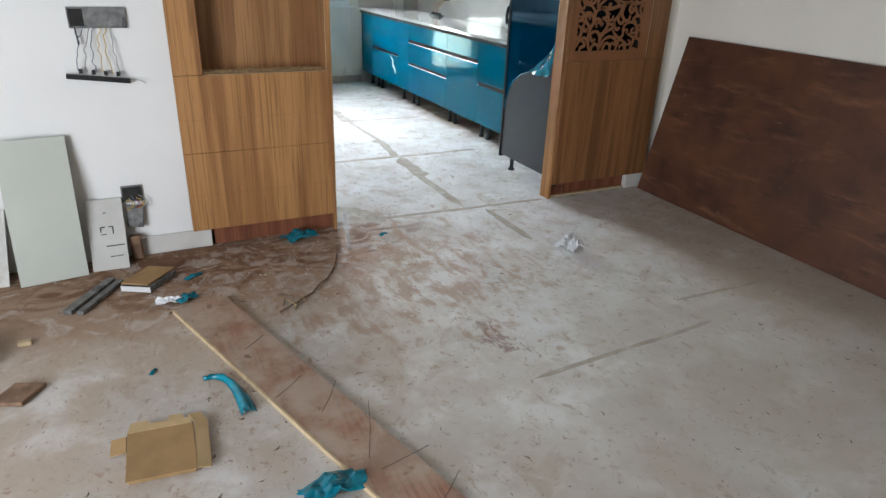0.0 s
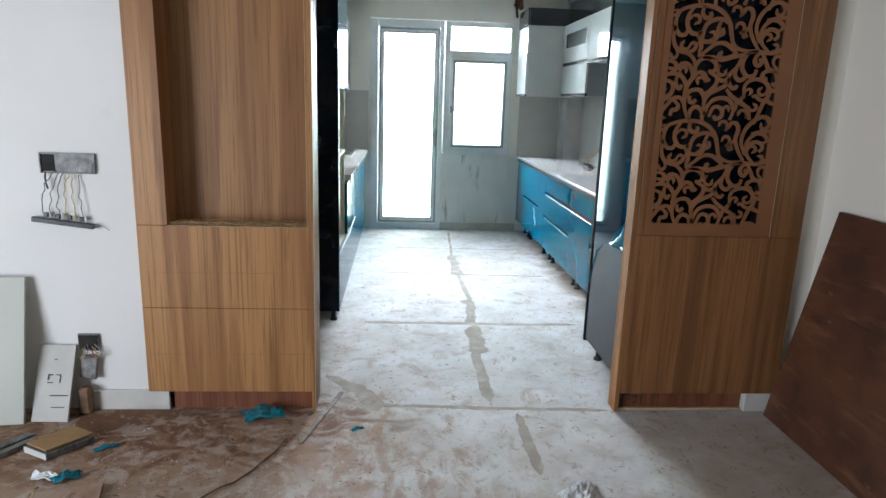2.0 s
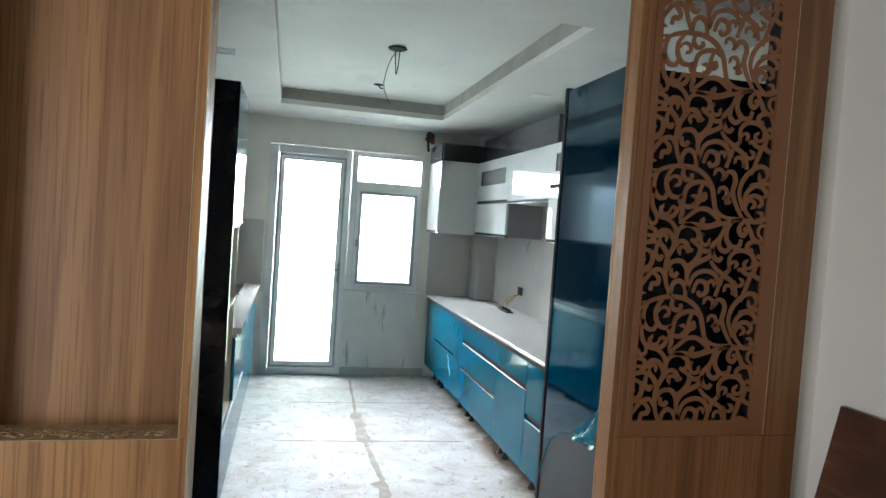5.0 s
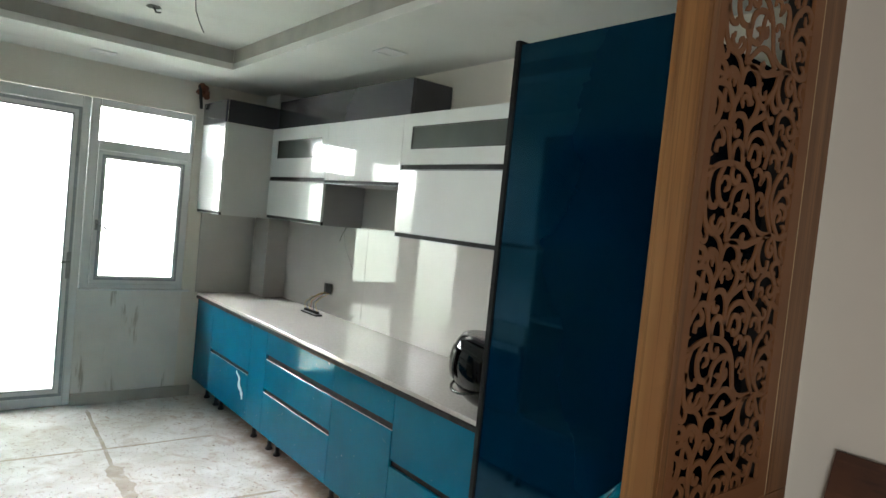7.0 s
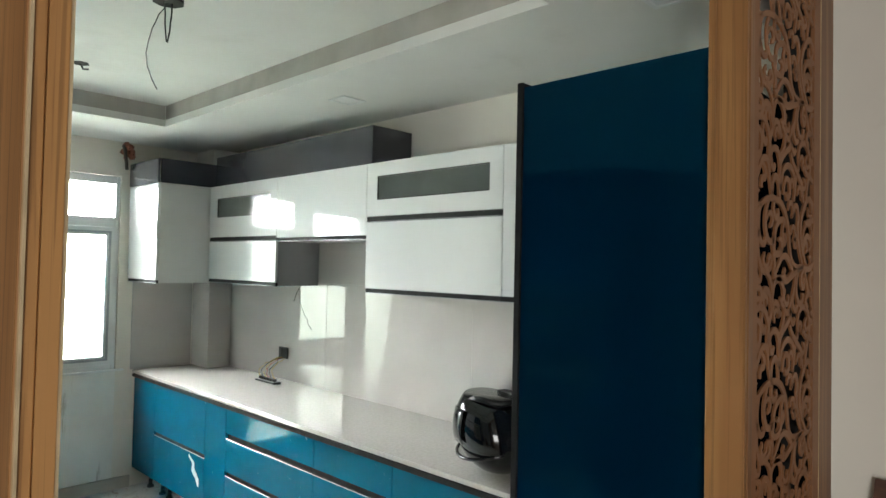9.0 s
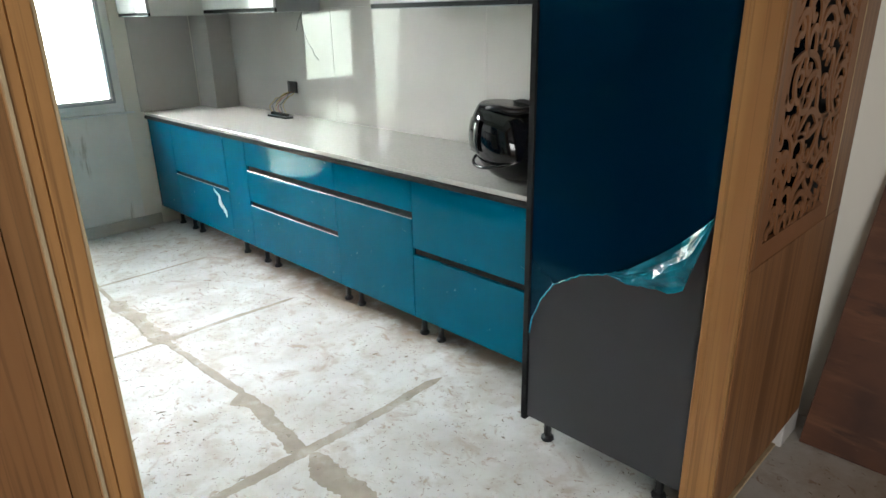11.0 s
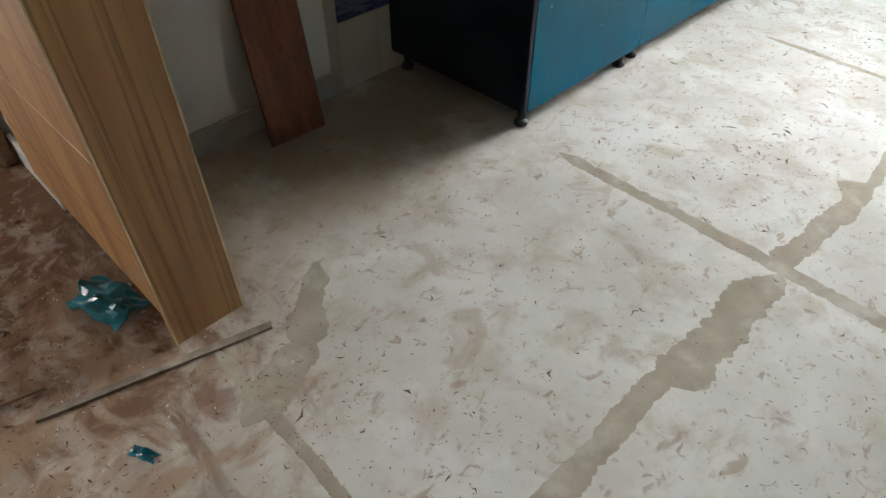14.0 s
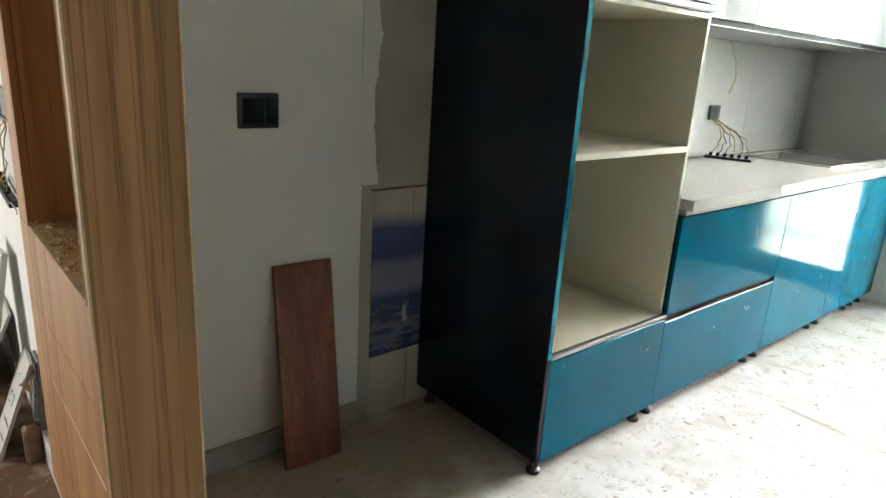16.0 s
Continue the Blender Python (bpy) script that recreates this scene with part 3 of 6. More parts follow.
splash = structure("backsplash_east", box(3.524, 3.529, 4.19, 7.758, 0.89, 2.3), M_CARCASS, "glossy greige tiled splashback")
tile_row(splash, ((4.19, 5.15), (5.15, 6.45), (6.45, 7.755)), 3.523, "x", 0.892, 1.60)
tile_row(splash, ((5.645, 6.555),), 3.523, "x", 1.602, 1.90)
splash_p = structure("backsplash_pillar", boxes((3.331, 3.334, 7.76, 8.04, 0.89, 1.6), (3.335, 3.52, 7.756, 7.759, 0.89, 1.6)), M_CARCASS, "grey tiles wrapped round the pillar")
tile_row(splash_p, ((7.75, 8.03),), 3.330, "x", 0.892, 1.58)
tile_row(splash_p, ((3.322, 3.513),), 7.755, "y", 0.892, 1.58)
splash_n = structure("backsplash_north", boxes((2.85, 3.32, 8.044, 8.049, 0.89, 1.6), (0.44, 1.13, 8.044, 8.049, 0.93, 1.56)), M_CARCASS, "grey tiles on the end wall")
tile_row(splash_n, ((2.85, 3.32), (0.44, 1.13)), 8.043, "y", 0.892, 1.58)
splash_w = structure("backsplash_west", box(0.421, 0.426, 5.46, 8.03, 0.93, 1.58), M_CARCASS, "pale glossy marble-look splashback over the sink")
for a, b in ((5.45, 6.3), (6.3, 7.2), (7.2, 8.03)):
    part("tile", box(0.427, 0.435, a + 0.001, b - 0.001, 0.93, 1.58, 0.001), M_TILEW, splash_w)

# old wall finish left bare beside the tall oven unit
patch = structure("bare_wall_patch", box(0.421, 0.424, 4.47, 4.90, 0.0, 2.40), M_RENDER, "bare grey plaster where old tiles were hacked off")
rnd = random.Random(4)
bm = bmesh.new()
for k in range(68):
    z = 0.93 + k * 0.0215
    w = 0.022 + 0.028 * noise.noise((z * 6, 0.3, 2.0)) + 0.012 * noise.noise((z * 22, 0.3, 5.0)) + rnd.uniform(0, 0.003)
    box(0.421, 0.4265, 4.46, 4.498 + w, z, z + 0.0214, bm=bm)
part("plaster_rim", bm, M_WALL, patch, "ragged edge of white plaster")
for z0, z1, mt in ((0.0, 0.252, M_PLAINTILE), (0.256, 0.905, M_OLDTILE)):
    part("tile", box(0.4245, 0.429, 4.517, 4.695, z0, z1, 0.001), mt, patch)
    part("tile", box(0.4245, 0.429, 4.698, 4.90, z0, z1, 0.001), mt, patch)
part("crack", box(0.4245, 0.432, 4.505, 4.90, 0.906, 0.914, 0.002), M_CLAY, patch, "brown ragged upper edge")

# ---- balcony door and window in the end wall ----
YF0, YF1 = 8.06, 8.12


def glazing(ob, x0, x1, z0, z1, y=8.09):
    g = part("pane", box(x0, x1, y, y + 0.005, z0, z1), M_GLASS, ob, "clear glass pane")
    g.visible_shadow = False
    return g


def ring(x0, x1, z0, z1, w, y0, y1, bevel=0.004):
    return frame_mesh("xz", x0, x1, z0, z1, x0 + w, x1 - w, z0 + w, z1 - w, y0, y1)


door = thing("door_1", (1.55, 8.09, 0), "white uPVC balcony door with one tall glass pane", kind="structure")
part("door_frame", boxes((1.15, 1.235, YF0, YF1, 0, 2.36), (1.925, 1.975, YF0, YF1, 0, 2.36), (1.235, 1.925, YF0, YF1, 2.28, 2.36), (1.235, 1.925, YF0, YF1, 0, 0.07), bevel=0.004), M_UPVC, door)
sash = part("sash", ring(1.238, 1.922, 0.075, 2.277, 0.055, 8.045, 8.095), M_UPVC, door)
part("tape", ring(1.243, 1.917, 0.08, 2.272, 0.022, 8.0415, 8.044, 0.0), M_TAPE, sash, "printed grey protective tape")
part("glazing_bead", ring(1.290, 1.870, 0.128, 2.222, 0.012, 8.048, 8.088, 0.003), M_TAPE, sash)
glazing(sash, 1.295, 1.865, 0.133, 2.217)
hd = boxes((1.884, 1.912, 8.036, 8.045, 0.98, 1.18), bevel=0.003)
tube([(1.898, 8.04, 1.11), (1.898, 7.995, 1.11), (1.885, 7.99, 1.11), (1.80, 7.99, 1.108)], 0.008, 8, hd)
tube([(1.898, 8.045, 1.02), (1.898, 8.03, 1.02)], 0.011, 8, hd)
part("door_handle", hd, M_ALU, door, "steel lever handle on a long plate")

window = thing("window_1", (2.36, 8.09, 0.905), "white uPVC window with a fixed light above", kind="structure")
part("window_frame", boxes((1.979, 2.045, YF0, YF1, 0.907, 2.36), (2.715, 2.743, YF0, YF1, 0.907, 2.36), (2.045, 2.715, YF0, YF1, 2.305, 2.36), (2.045, 2.715, YF0, YF1, 1.975, 2.05), (2.045, 2.715, YF0, YF1, 0.907, 0.945), bevel=0.004), M_UPVC, window)
wsash = part("sash", ring(2.047, 2.713, 0.947, 1.973, 0.05, 8.045, 8.095), M_UPVC, window)
part("tape", ring(2.075, 2.685, 0.975, 1.945, 0.018, 8.0415, 8.044, 0.0), M_TAPE, wsash, "printed grey protective tape")
part("glazing_bead", ring(2.094, 2.666, 0.994, 1.926, 0.012, 8.05, 8.088, 0.003), M_TAPE, wsash)
glazing(wsash, 2.098, 2.662, 0.998, 1.922)
glazing(window, 2.046, 2.714, 2.051, 2.304)
wh = box(2.056, 2.076, 8.036, 8.045, 1.36, 1.44, 0.002)
tube([(2.066, 8.04, 1.42), (2.066, 8.005, 1.42), (2.075, 8.0, 1.415), (2.15, 7.99, 1.36)], 0.007, 8, wh)
part("window_handle", wh, M_ALU, window, "tilted steel window handle")
part("window_sill", box(1.975, 2.80, 8.02, 8.058, 0.893, 0.906, 0.003), M_UPVC, window)

# ---- wooden partition with a niche ----
niche = thing("niche_partition", (0.68, 3.56, 0), "teak veneer partition with a tall display niche", "partition")
F, Bk = 3.47, 3.652
part("front_panel", boxes((0.31, 1.079, F, F + 0.018, 0.10, 0.519), bevel=0.0012), M_VENEER, niche)
part("front_panel", boxes((0.31, 1.079, F, F + 0.018, 0.521, 0.908), bevel=0.0012), M_VENEER, niche)
part("stile", box(0.31, 0.446, F, F + 0.018, 0.910, LIVING_TOP, 0.001), M_VENEER, niche)
part("stile", box(1.068, 1.079, F, F + 0.018, 0.910, LIVING_TOP, 0.001), M_VENEER, niche)
part("end_panel", box(1.080, 1.096, F + 0.003, Bk, 0, LIVING_TOP, 0.0015), M_ASH, niche, "pale oak veneered end panel")
part("edging", boxes((1.0795, 1.095, F - 0.001, F + 0.0025, 0, LIVING_TOP)), M_VENEER, niche, "veneered front edge")
part("bead", boxes((1.0665, 1.069, F - 0.0015, F + 0.004, 0.91, LIVING_TOP), (1.0945, 1.0975, F - 0.001, F + 0.003, 0, LIVING_TOP), (1.0950, 1.0972, Bk - 0.003, Bk + 0.001, 0, LIVING_TOP)), M_LIP, niche, "pale raw edge strip")
for z in (0.292, 0.690):
    part("panel_groove", box(0.33, 1.077, F - 0.0006, F + 0.001, z, z + 0.001), M_MDF, niche, "fine brown joint line")
part("panel_groove", boxes((1.0958, 1.0966, 3.566, 3.568, 0.12, LIVING_TOP), (1.0958, 1.0966, 3.530, 3.5315, 0.0, 0.085), (1.0958, 1.0966, F + 0.004, 3.530, 0.085, 0.0865)), M_MDF, niche, "fine brown joint lines of the end panel")
part("niche_back", box(0.312, 1.067, 3.624, 3.641, 0.10, LIVING_TOP), M_NICHE, niche)
part("niche_side", box(0.428, 0.446, F + 0.019, 3.623, 0.91, LIVING_TOP), M_NICHE, niche)
part("niche_side", box(1.068, 1.079, F + 0.019, 3.623, 0.91, LIVING_TOP), M_ASH, niche)
part("niche_shelf", box(0.4465, 1.0675, F + 0.001, 3.623, 0.892, 0.910, 0.001), M_LIP, niche)
part("niche_top", box(0.446, 1.068, F, 3.623, 2.72, 2.74), M_NICHE, niche)
part("top_panel", box(0.446, 1.068, F, F + 0.018, 2.742, LIVING_TOP), M_VENEER, niche)
part("plinth", box(0.415, 1.079, 3.505, 3.522, 0, 0.099), M_REDBOARD, niche, "recessed reddish plinth board")
part("rear_panel", box(0.31, 1.079, 3.642, Bk, 0, LIVING_TOP), M_ASH, niche)
header = thing("opening_header", (1.82, 3.56, 2.66), "teak veneered header over the kitchen opening", "trim", kind="structure")
part("header_board", box(1.099, 2.575, F, Bk, 2.66, LIVING_TOP, 0.002), M_VENEER, header)

rnd = random.Random(9)
bm = bmesh.new()
for k in range(170):
    x, y = rnd.uniform(0.46, 1.05), 3.478 + abs(rnd.gauss(0, 0.05))
    a, r = rnd.uniform(0, 6.28), rnd.uniform(0.006, 0.016)
    if y > 3.62:
        continue
    pts = [(x + r * math.cos(a + t * 2.2), y + 0.7 * r * math.sin(a + t * 2.2), 0.9125 + 0.004 * t + rnd.uniform(0, 0.006)) for t in (0, 0.5, 1.0, 1.5)]
    tube(pts, rnd.uniform(0.001, 0.0022), 4, bm)
solid("wood_shavings", bm, M_SHAVE, "pale curled wood shavings lying on the niche shelf", "shavings", kind="stuff", at=(0.74, 3.52, 0.91))

# ---- pierced wooden screen ----
screen = thing("pierced_screen", (3.0, 3.50, 0), "teak screen with a routed scrollwork panel", "screen")
G, Gb = 3.452, 3.548
part("end_post", box(2.578, 2.600, G + 0.002, Gb, 0, 2.659, 0.002), M_POST, screen, "golden teak post edge")
part("edging", boxes((2.5765, 2.583, G - 0.001, G + 0.002, 0, 2.659), (2.5765, 2.5785, Gb - 0.02, Gb - 0.014, 0, 2.659)), M_POST, screen, "golden edge strip")
part("lower_panel", box(2.602, 3.408, G, G + 0.018, 0.10, 0.906, 0.0012), M_VENEER2, screen)
part("inner_stile", box(2.602, 2.634, G, G + 0.018, 0.908, LIVING_TOP, 0.001), M_VENEER2, screen)
part("outer_stile", box(3.252, 3.408, G, G + 0.018, 0.908, LIVING_TOP, 0.001), M_VENEER2, screen)
part("top_rail", box(2.636, 3.250, G, G + 0.018, 2.722, LIVING_TOP, 0.001), M_VENEER2, screen)
part("rear_frame", frame_mesh("xz", 2.602, 3.408, 0.1, LIVING_TOP, 2.66, 3.20, 0.96, 2.64, G + 0.03, Gb), M_HOLLOW, screen, "dark rear frame")
part("bead", boxes((3.2505, 3.2515, G - 0.001, G + 0.005, 0.908, 2.72)), M_LIP, screen)
# added panel that keeps the view through the scrollwork dark
part("gap_blocker", box(3.262, 3.278, Gb + 0.001, 3.597, 0.1, 2.32), M_BLACK, screen, "added dark panel that hides the lit wall behind the scrollwork")
plinth = part("plinth", box(2.602, 3.248, 3.488, 3.505, 0.012, 0.099), M_REDBOARD, screen, "recessed reddish plinth board")
part("threshold", box(2.602, 3.248, 3.47, 3.487, 0, 0.012, 0.002), M_LIP, screen, "pale strip along the foot")
mk = bmesh.new()
for x0, x1, z0, z1 in ((2.625, 2.63, 0.03, 0.08), (2.625, 2.66, 0.076, 0.081), (2.66, 2.664, 0.05, 0.08), (2.68, 2.715, 0.066, 0.071), (2.70, 2.704, 0.03, 0.075), (2.725, 2.729, 0.03, 0.082), (2.68, 2.70, 0.034, 0.039)):
    box(x0, x1, 3.4855, 3.4875, z0, z1, bm=mk)
part("scribble", mk, M_INK, plinth, "dark unreadable marker strokes")

HX0, HX1, HZ0, HZ1 = 2.668, 3.182, 0.968, 2.632
part("panel_border", frame_mesh("xz", 2.636, 3.250, 0.908, 2.72, HX0, HX1, HZ0, HZ1, G + 0.001, G + 0.013), M_MDF, screen, "plain brown border of the pierced panel")


def ribbon(bm, pts, widths, y0, y1):
    """A flat band of changing width in the screen's plane, with real thickness; clipped to the opening."""
    rows = []
    for i, (x, z) in enumerate(pts):
        a, b = pts[max(i - 1, 0)], pts[min(i + 1, len(pts) - 1)]
        dx, dz = b[0] - a[0], b[1] - a[1]
        d = math.hypot(dx, dz) or 1
        nx, nz, w = -dz / d, dx / d, widths[i] / 2
        ok = HX0 - 0.012 < x < HX1 + 0.012 and HZ0 - 0.012 < z < HZ1 + 0.012
        rows.append([(x + nx * w, y0, z + nz * w), (x - nx * w, y0, z - nz * w), (x - nx * w, y1, z - nz * w), (x + nx * w, y1, z + nz * w)] if ok else None)
    last = None
    for r in rows:
        if r is None:
            if last:
                bm.faces.new(last)
            last = None
            continue
        vs = [bm.verts.new(p) for p in r]
        if last:
            for k in range(4):
                bm.faces.new((last[k], last[(k + 1) % 4], vs[(k + 1) % 4], vs[k]))
        else:
            bm.faces.new(list(reversed(vs)))
        last = vs
    if last:
        bm.faces.new(last)


class Scroll:
    """Draws one tile of the scrollwork over and over up the panel. Places run 0 to 1 across and up the tile."""
    def __init__(self):
        self.bm, self.n, self.ink = bmesh.new(), 0, []
        self.w, self.h = HX1 - HX0, 0.495

    def put(self, pts, widths):
        self.ink += [(u, v + k) for u, v in pts[::2] for k in (-1, 0, 1)]
        for k in range(-1, 5):
            off = (self.n % 9) * 0.00025
            ribbon(self.bm, [(HX0 + u * self.w, HZ0 - 0.216 + (v + k) * self.h) for u, v in pts], widths, G + 0.002 + off, G + 0.0075 + off)
            self.n += 1

    def curl(self, u, v, r, start, sweep, inner=0.38, tail=None, w=0.0158):
        """A C-scroll: a tail, a round sweep and an inward hook that ends in a bud."""
        pts, ws = [], []
        n = 22
        s = 1 if sweep > 0 else -1
        for i in range(n + 1):
            f = i / n
            a = radians(start + sweep * f)
            rr = r * (1 - (1 - inner) * max(0.0, (f - 0.35) / 0.65) ** 1.3)
            pts.append((u + rr * math.cos(a), v + rr * math.sin(a)))
            ws.append(w * (1.0 if f < 0.75 else 1 - 1.4 * (f - 0.75)) * (0.75 + 0.5 * math.sin(math.pi * f)))
        ws[-1], ws[-2] = w * 1.5, w * 1.35
        if tail:
            u0, v0 = pts[0]
            a = radians(start)
            tx, ty = math.sin(a) * s, -math.cos(a) * s
            d = math.hypot(tail[0] - u0, tail[1] - v0)
            head = []
            for i in range(7):
                f = i / 7
                p1 = (u0 + tx * d * 0.5, v0 + ty * d * 0.5)
                head.append(tuple((1 - f) ** 2 * tail[j] + 2 * f * (1 - f) * p1[j] + f * f * (u0, v0)[j] for j in (0, 1)))
            pts, ws = head + pts, [w * (0.8 + 0.04 * i) for i in range(7)] + ws
        self.put(pts, ws)

    def vine(self, *knots, w=0.0158):
        """A smooth stem through the knots."""
        pts = []
        k = [knots[0], *knots, knots[-1]]
        for a, b, c, d in zip(k, k[1:], k[2:], k[3:]):
            for i in range(7):
                f = i / 7
                pts.append(tuple(0.5 * (2 * b[j] + (c[j] - a[j]) * f + (2 * a[j] - 5 * b[j] + 4 * c[j] - d[j]) * f * f + (3 * b[j] - a[j] - 3 * c[j] + d[j]) * f ** 3) for j in (0, 1)))
        pts.append(knots[-1])
        ws = [w * (0.72 + 0.46 * math.sin(math.pi * i / len(pts))) for i in range(len(pts))]
        ws[-3:] = [w * 0.9, w * 1.05, w * 0.7]
        self.put(pts, ws)


sc = Scroll()
sc.vine((0.885, 0.024), (0.814, 0.097), (0.811, 0.178), (0.871, 0.218), (0.932, 0.205), (0.95, 0.16), (0.917, 0.133))
sc.vine((0.781, 0.033), (0.886, 0.015), (0.972, 0.033), (1.06, 0.115))
sc.vine((0.786, 0.133), (0.809, 0.232), (0.877, 0.296), (0.946, 0.29), (0.986, 0.242), (0.958, 0.211))
sc.vine((0.793, 0.097), (0.749, 0.214), (0.763, 0.314), (0.821, 0.396), (0.907, 0.45), (0.986, 0.423), (1.02, 0.35), (0.994, 0.31))
sc.vine((0.833, 0.296), (0.928, 0.314), (1.06, 0.332))
sc.vine((0.789, 0.042), (0.729, 0.133), (0.691, 0.232), (0.706, 0.323), (0.683, 0.381), (0.634, 0.386), (0.623, 0.35))
sc.vine((0.688, 0.232), (0.651, 0.196), (0.645, 0.149), (0.676, 0.16))
sc.vine((-0.043, 0.283), (0.017, 0.309), (0.076, 0.356), (0.162, 0.386), (0.249, 0.396), (0.353, 0.386), (0.441, 0.341), (0.505, 0.26), (0.534, 0.16), (0.562, 0.078), (0.642, 0.033), (0.781, 0.03))
sc.vine((0.056, 0.338), (0.032, 0.278), (0.032, 0.205), (0.074, 0.146), (0.126, 0.146), (0.137, 0.178))
sc.vine((0.18, 0.381), (0.133, 0.305), (0.136, 0.223), (0.178, 0.164), (0.247, 0.16), (0.293, 0.196))
sc.vine((0.266, 0.392), (0.256, 0.332), (0.29, 0.294), (0.333, 0.312), (0.325, 0.345))
sc.vine((0.279, 0.097), (0.292, 0.214), (0.339, 0.269), (0.426, 0.29), (0.496, 0.26))
sc.vine((0.434, 0.283), (0.411, 0.214), (0.409, 0.142), (0.362, 0.097), (0.284, 0.097), (0.248, 0.133), (0.261, 0.178))
sc.vine((0.411, 0.214), (0.43, 0.156), (0.457, 0.174), (0.445, 0.214))
sc.vine((0.032, 0.214), (0.023, 0.124), (0.051, 0.042), (0.122, -0.003), (0.2, 0.011), (0.233, 0.06), (0.196, 0.084))
sc.vine((0.262, -0.039), (0.347, 0.033), (0.406, 0.078), (0.484, 0.084), (0.555, 0.042), (0.591, 0.001), (0.54, -0.03), (0.463, -0.057))
sc.vine((0.79, 0.03), (0.678, 0.001), (0.575, -0.03), (0.471, -0.057), (0.401, -0.039), (0.314, -0.039), (0.261, -0.003))
sc.vine((0.531, -0.03), (0.474, -0.043), (0.449, -0.012), (0.473, 0.011))
sc.vine((0.131, -0.003), (0.202, -0.039), (0.244, -0.112), (0.23, -0.22), (0.192, -0.293), (0.178, -0.383), (0.19, -0.492), (0.237, -0.604))
sc.vine((0.245, -0.148), (0.272, -0.076), (0.341, -0.048), (0.411, -0.076), (0.434, -0.13), (0.398, -0.17), (0.37, -0.152))
sc.vine((-0.03, -0.139), (0.083, -0.148), (0.125, -0.103), (0.186, -0.112), (0.223, -0.166), (0.237, -0.239))
sc.vine((-0.032, -0.079), (0.056, -0.094), (0.074, -0.139), (0.041, -0.188), (-0.019, -0.199))
sc.vine((-0.019, -0.211), (0.076, -0.193), (0.147, -0.229), (0.189, -0.311), (0.178, -0.383))
sc.vine((0.094, -0.217), (0.088, -0.284), (0.124, -0.322), (0.145, -0.289))
sc.vine((-0.026, -0.242), (0.053, -0.275), (0.063, -0.338), (0.031, -0.402), (-0.021, -0.429))
sc.vine((0.244, -0.224), (0.275, -0.177), (0.328, -0.184), (0.366, -0.242), (0.383, -0.224))
sc.vine((0.379, -0.17), (0.45, -0.211), (0.447, -0.275), (0.397, -0.338), (0.342, -0.365))
sc.vine((0.66, 0.001), (0.621, -0.112), (0.562, -0.184), (0.539, -0.275), (0.462, -0.32), (0.394, -0.365), (0.362, -0.438), (0.374, -0.55))
sc.vine((0.187, -0.405), (0.228, -0.338), (0.306, -0.329), (0.351, -0.383), (0.359, -0.456))
sc.vine((0.225, -0.383), (0.229, -0.429), (0.261, -0.441), (0.283, -0.412))
sc.vine((0.374, -0.55), (0.414, -0.438), (0.499, -0.393), (0.587, -0.411), (0.636, -0.492), (0.613, -0.586))
sc.vine((0.418, -0.565), (0.453, -0.478), (0.519, -0.485), (0.535, -0.55), (0.484, -0.583), (0.463, -0.55))
sc.vine((0.621, -0.121), (0.611, -0.188), (0.659, -0.231), (0.702, -0.202), (0.69, -0.159))
sc.vine((0.554, -0.211), (0.574, -0.278), (0.618, -0.304), (0.645, -0.275))
sc.vine((0.712, 0.011), (0.671, -0.057), (0.668, -0.13), (0.719, -0.191), (0.782, -0.181), (0.796, -0.13))
sc.vine((0.842, 0.024), (0.786, -0.012), (0.775, -0.066), (0.811, -0.099), (0.839, -0.061), (0.811, -0.041))
sc.vine((0.824, 0.03), (0.871, -0.057), (0.907, -0.121), (0.969, -0.141), (1.06, -0.141))
sc.vine((0.986, -0.141), (0.894, -0.143), (0.857, -0.177), (0.876, -0.217), (0.903, -0.202))
sc.vine((0.721, -0.38), (0.711, -0.293), (0.741, -0.239), (0.815, -0.215), (0.897, -0.239), (0.943, -0.32), (0.919, -0.398), (0.864, -0.394), (0.819, -0.362), (0.794, -0.376))
sc.vine((0.93, -0.284), (0.965, -0.311), (1, -0.304), (0.99, -0.26))
sc.vine((0.549, -0.311), (0.594, -0.365), (0.674, -0.42), (0.762, -0.478), (0.795, -0.583))
sc.vine((0.65, -0.501), (0.66, -0.434), (0.69, -0.402), (0.721, -0.365))
sc.vine((0.836, -0.619), (0.876, -0.501), (0.916, -0.405), (0.986, -0.431), (1.07, -0.42))
sc.vine((-0.009, -0.528), (0.029, -0.465), (0.075, -0.414), (0.138, -0.402), (0.18, -0.456))
sc.vine((0.075, -0.416), (0.128, -0.465), (0.121, -0.507), (0.079, -0.514), (0.067, -0.565))
sc.vine((0.237, -0.601), (0.246, -0.514), (0.294, -0.478), (0.347, -0.514), (0.362, -0.601))
sc.vine((0.96, -0.139), (0.997, -0.22), (0.981, -0.26), (0.949, -0.248))
sc.vine((-0.056, 0.16), (0.003, 0.187), (0.032, 0.214))
sc.vine((0.45, -0.211), (0.494, -0.239), (0.537, -0.229))
sc.vine((0.261, -0.003), (0.277, 0.051), (0.249, 0.097))
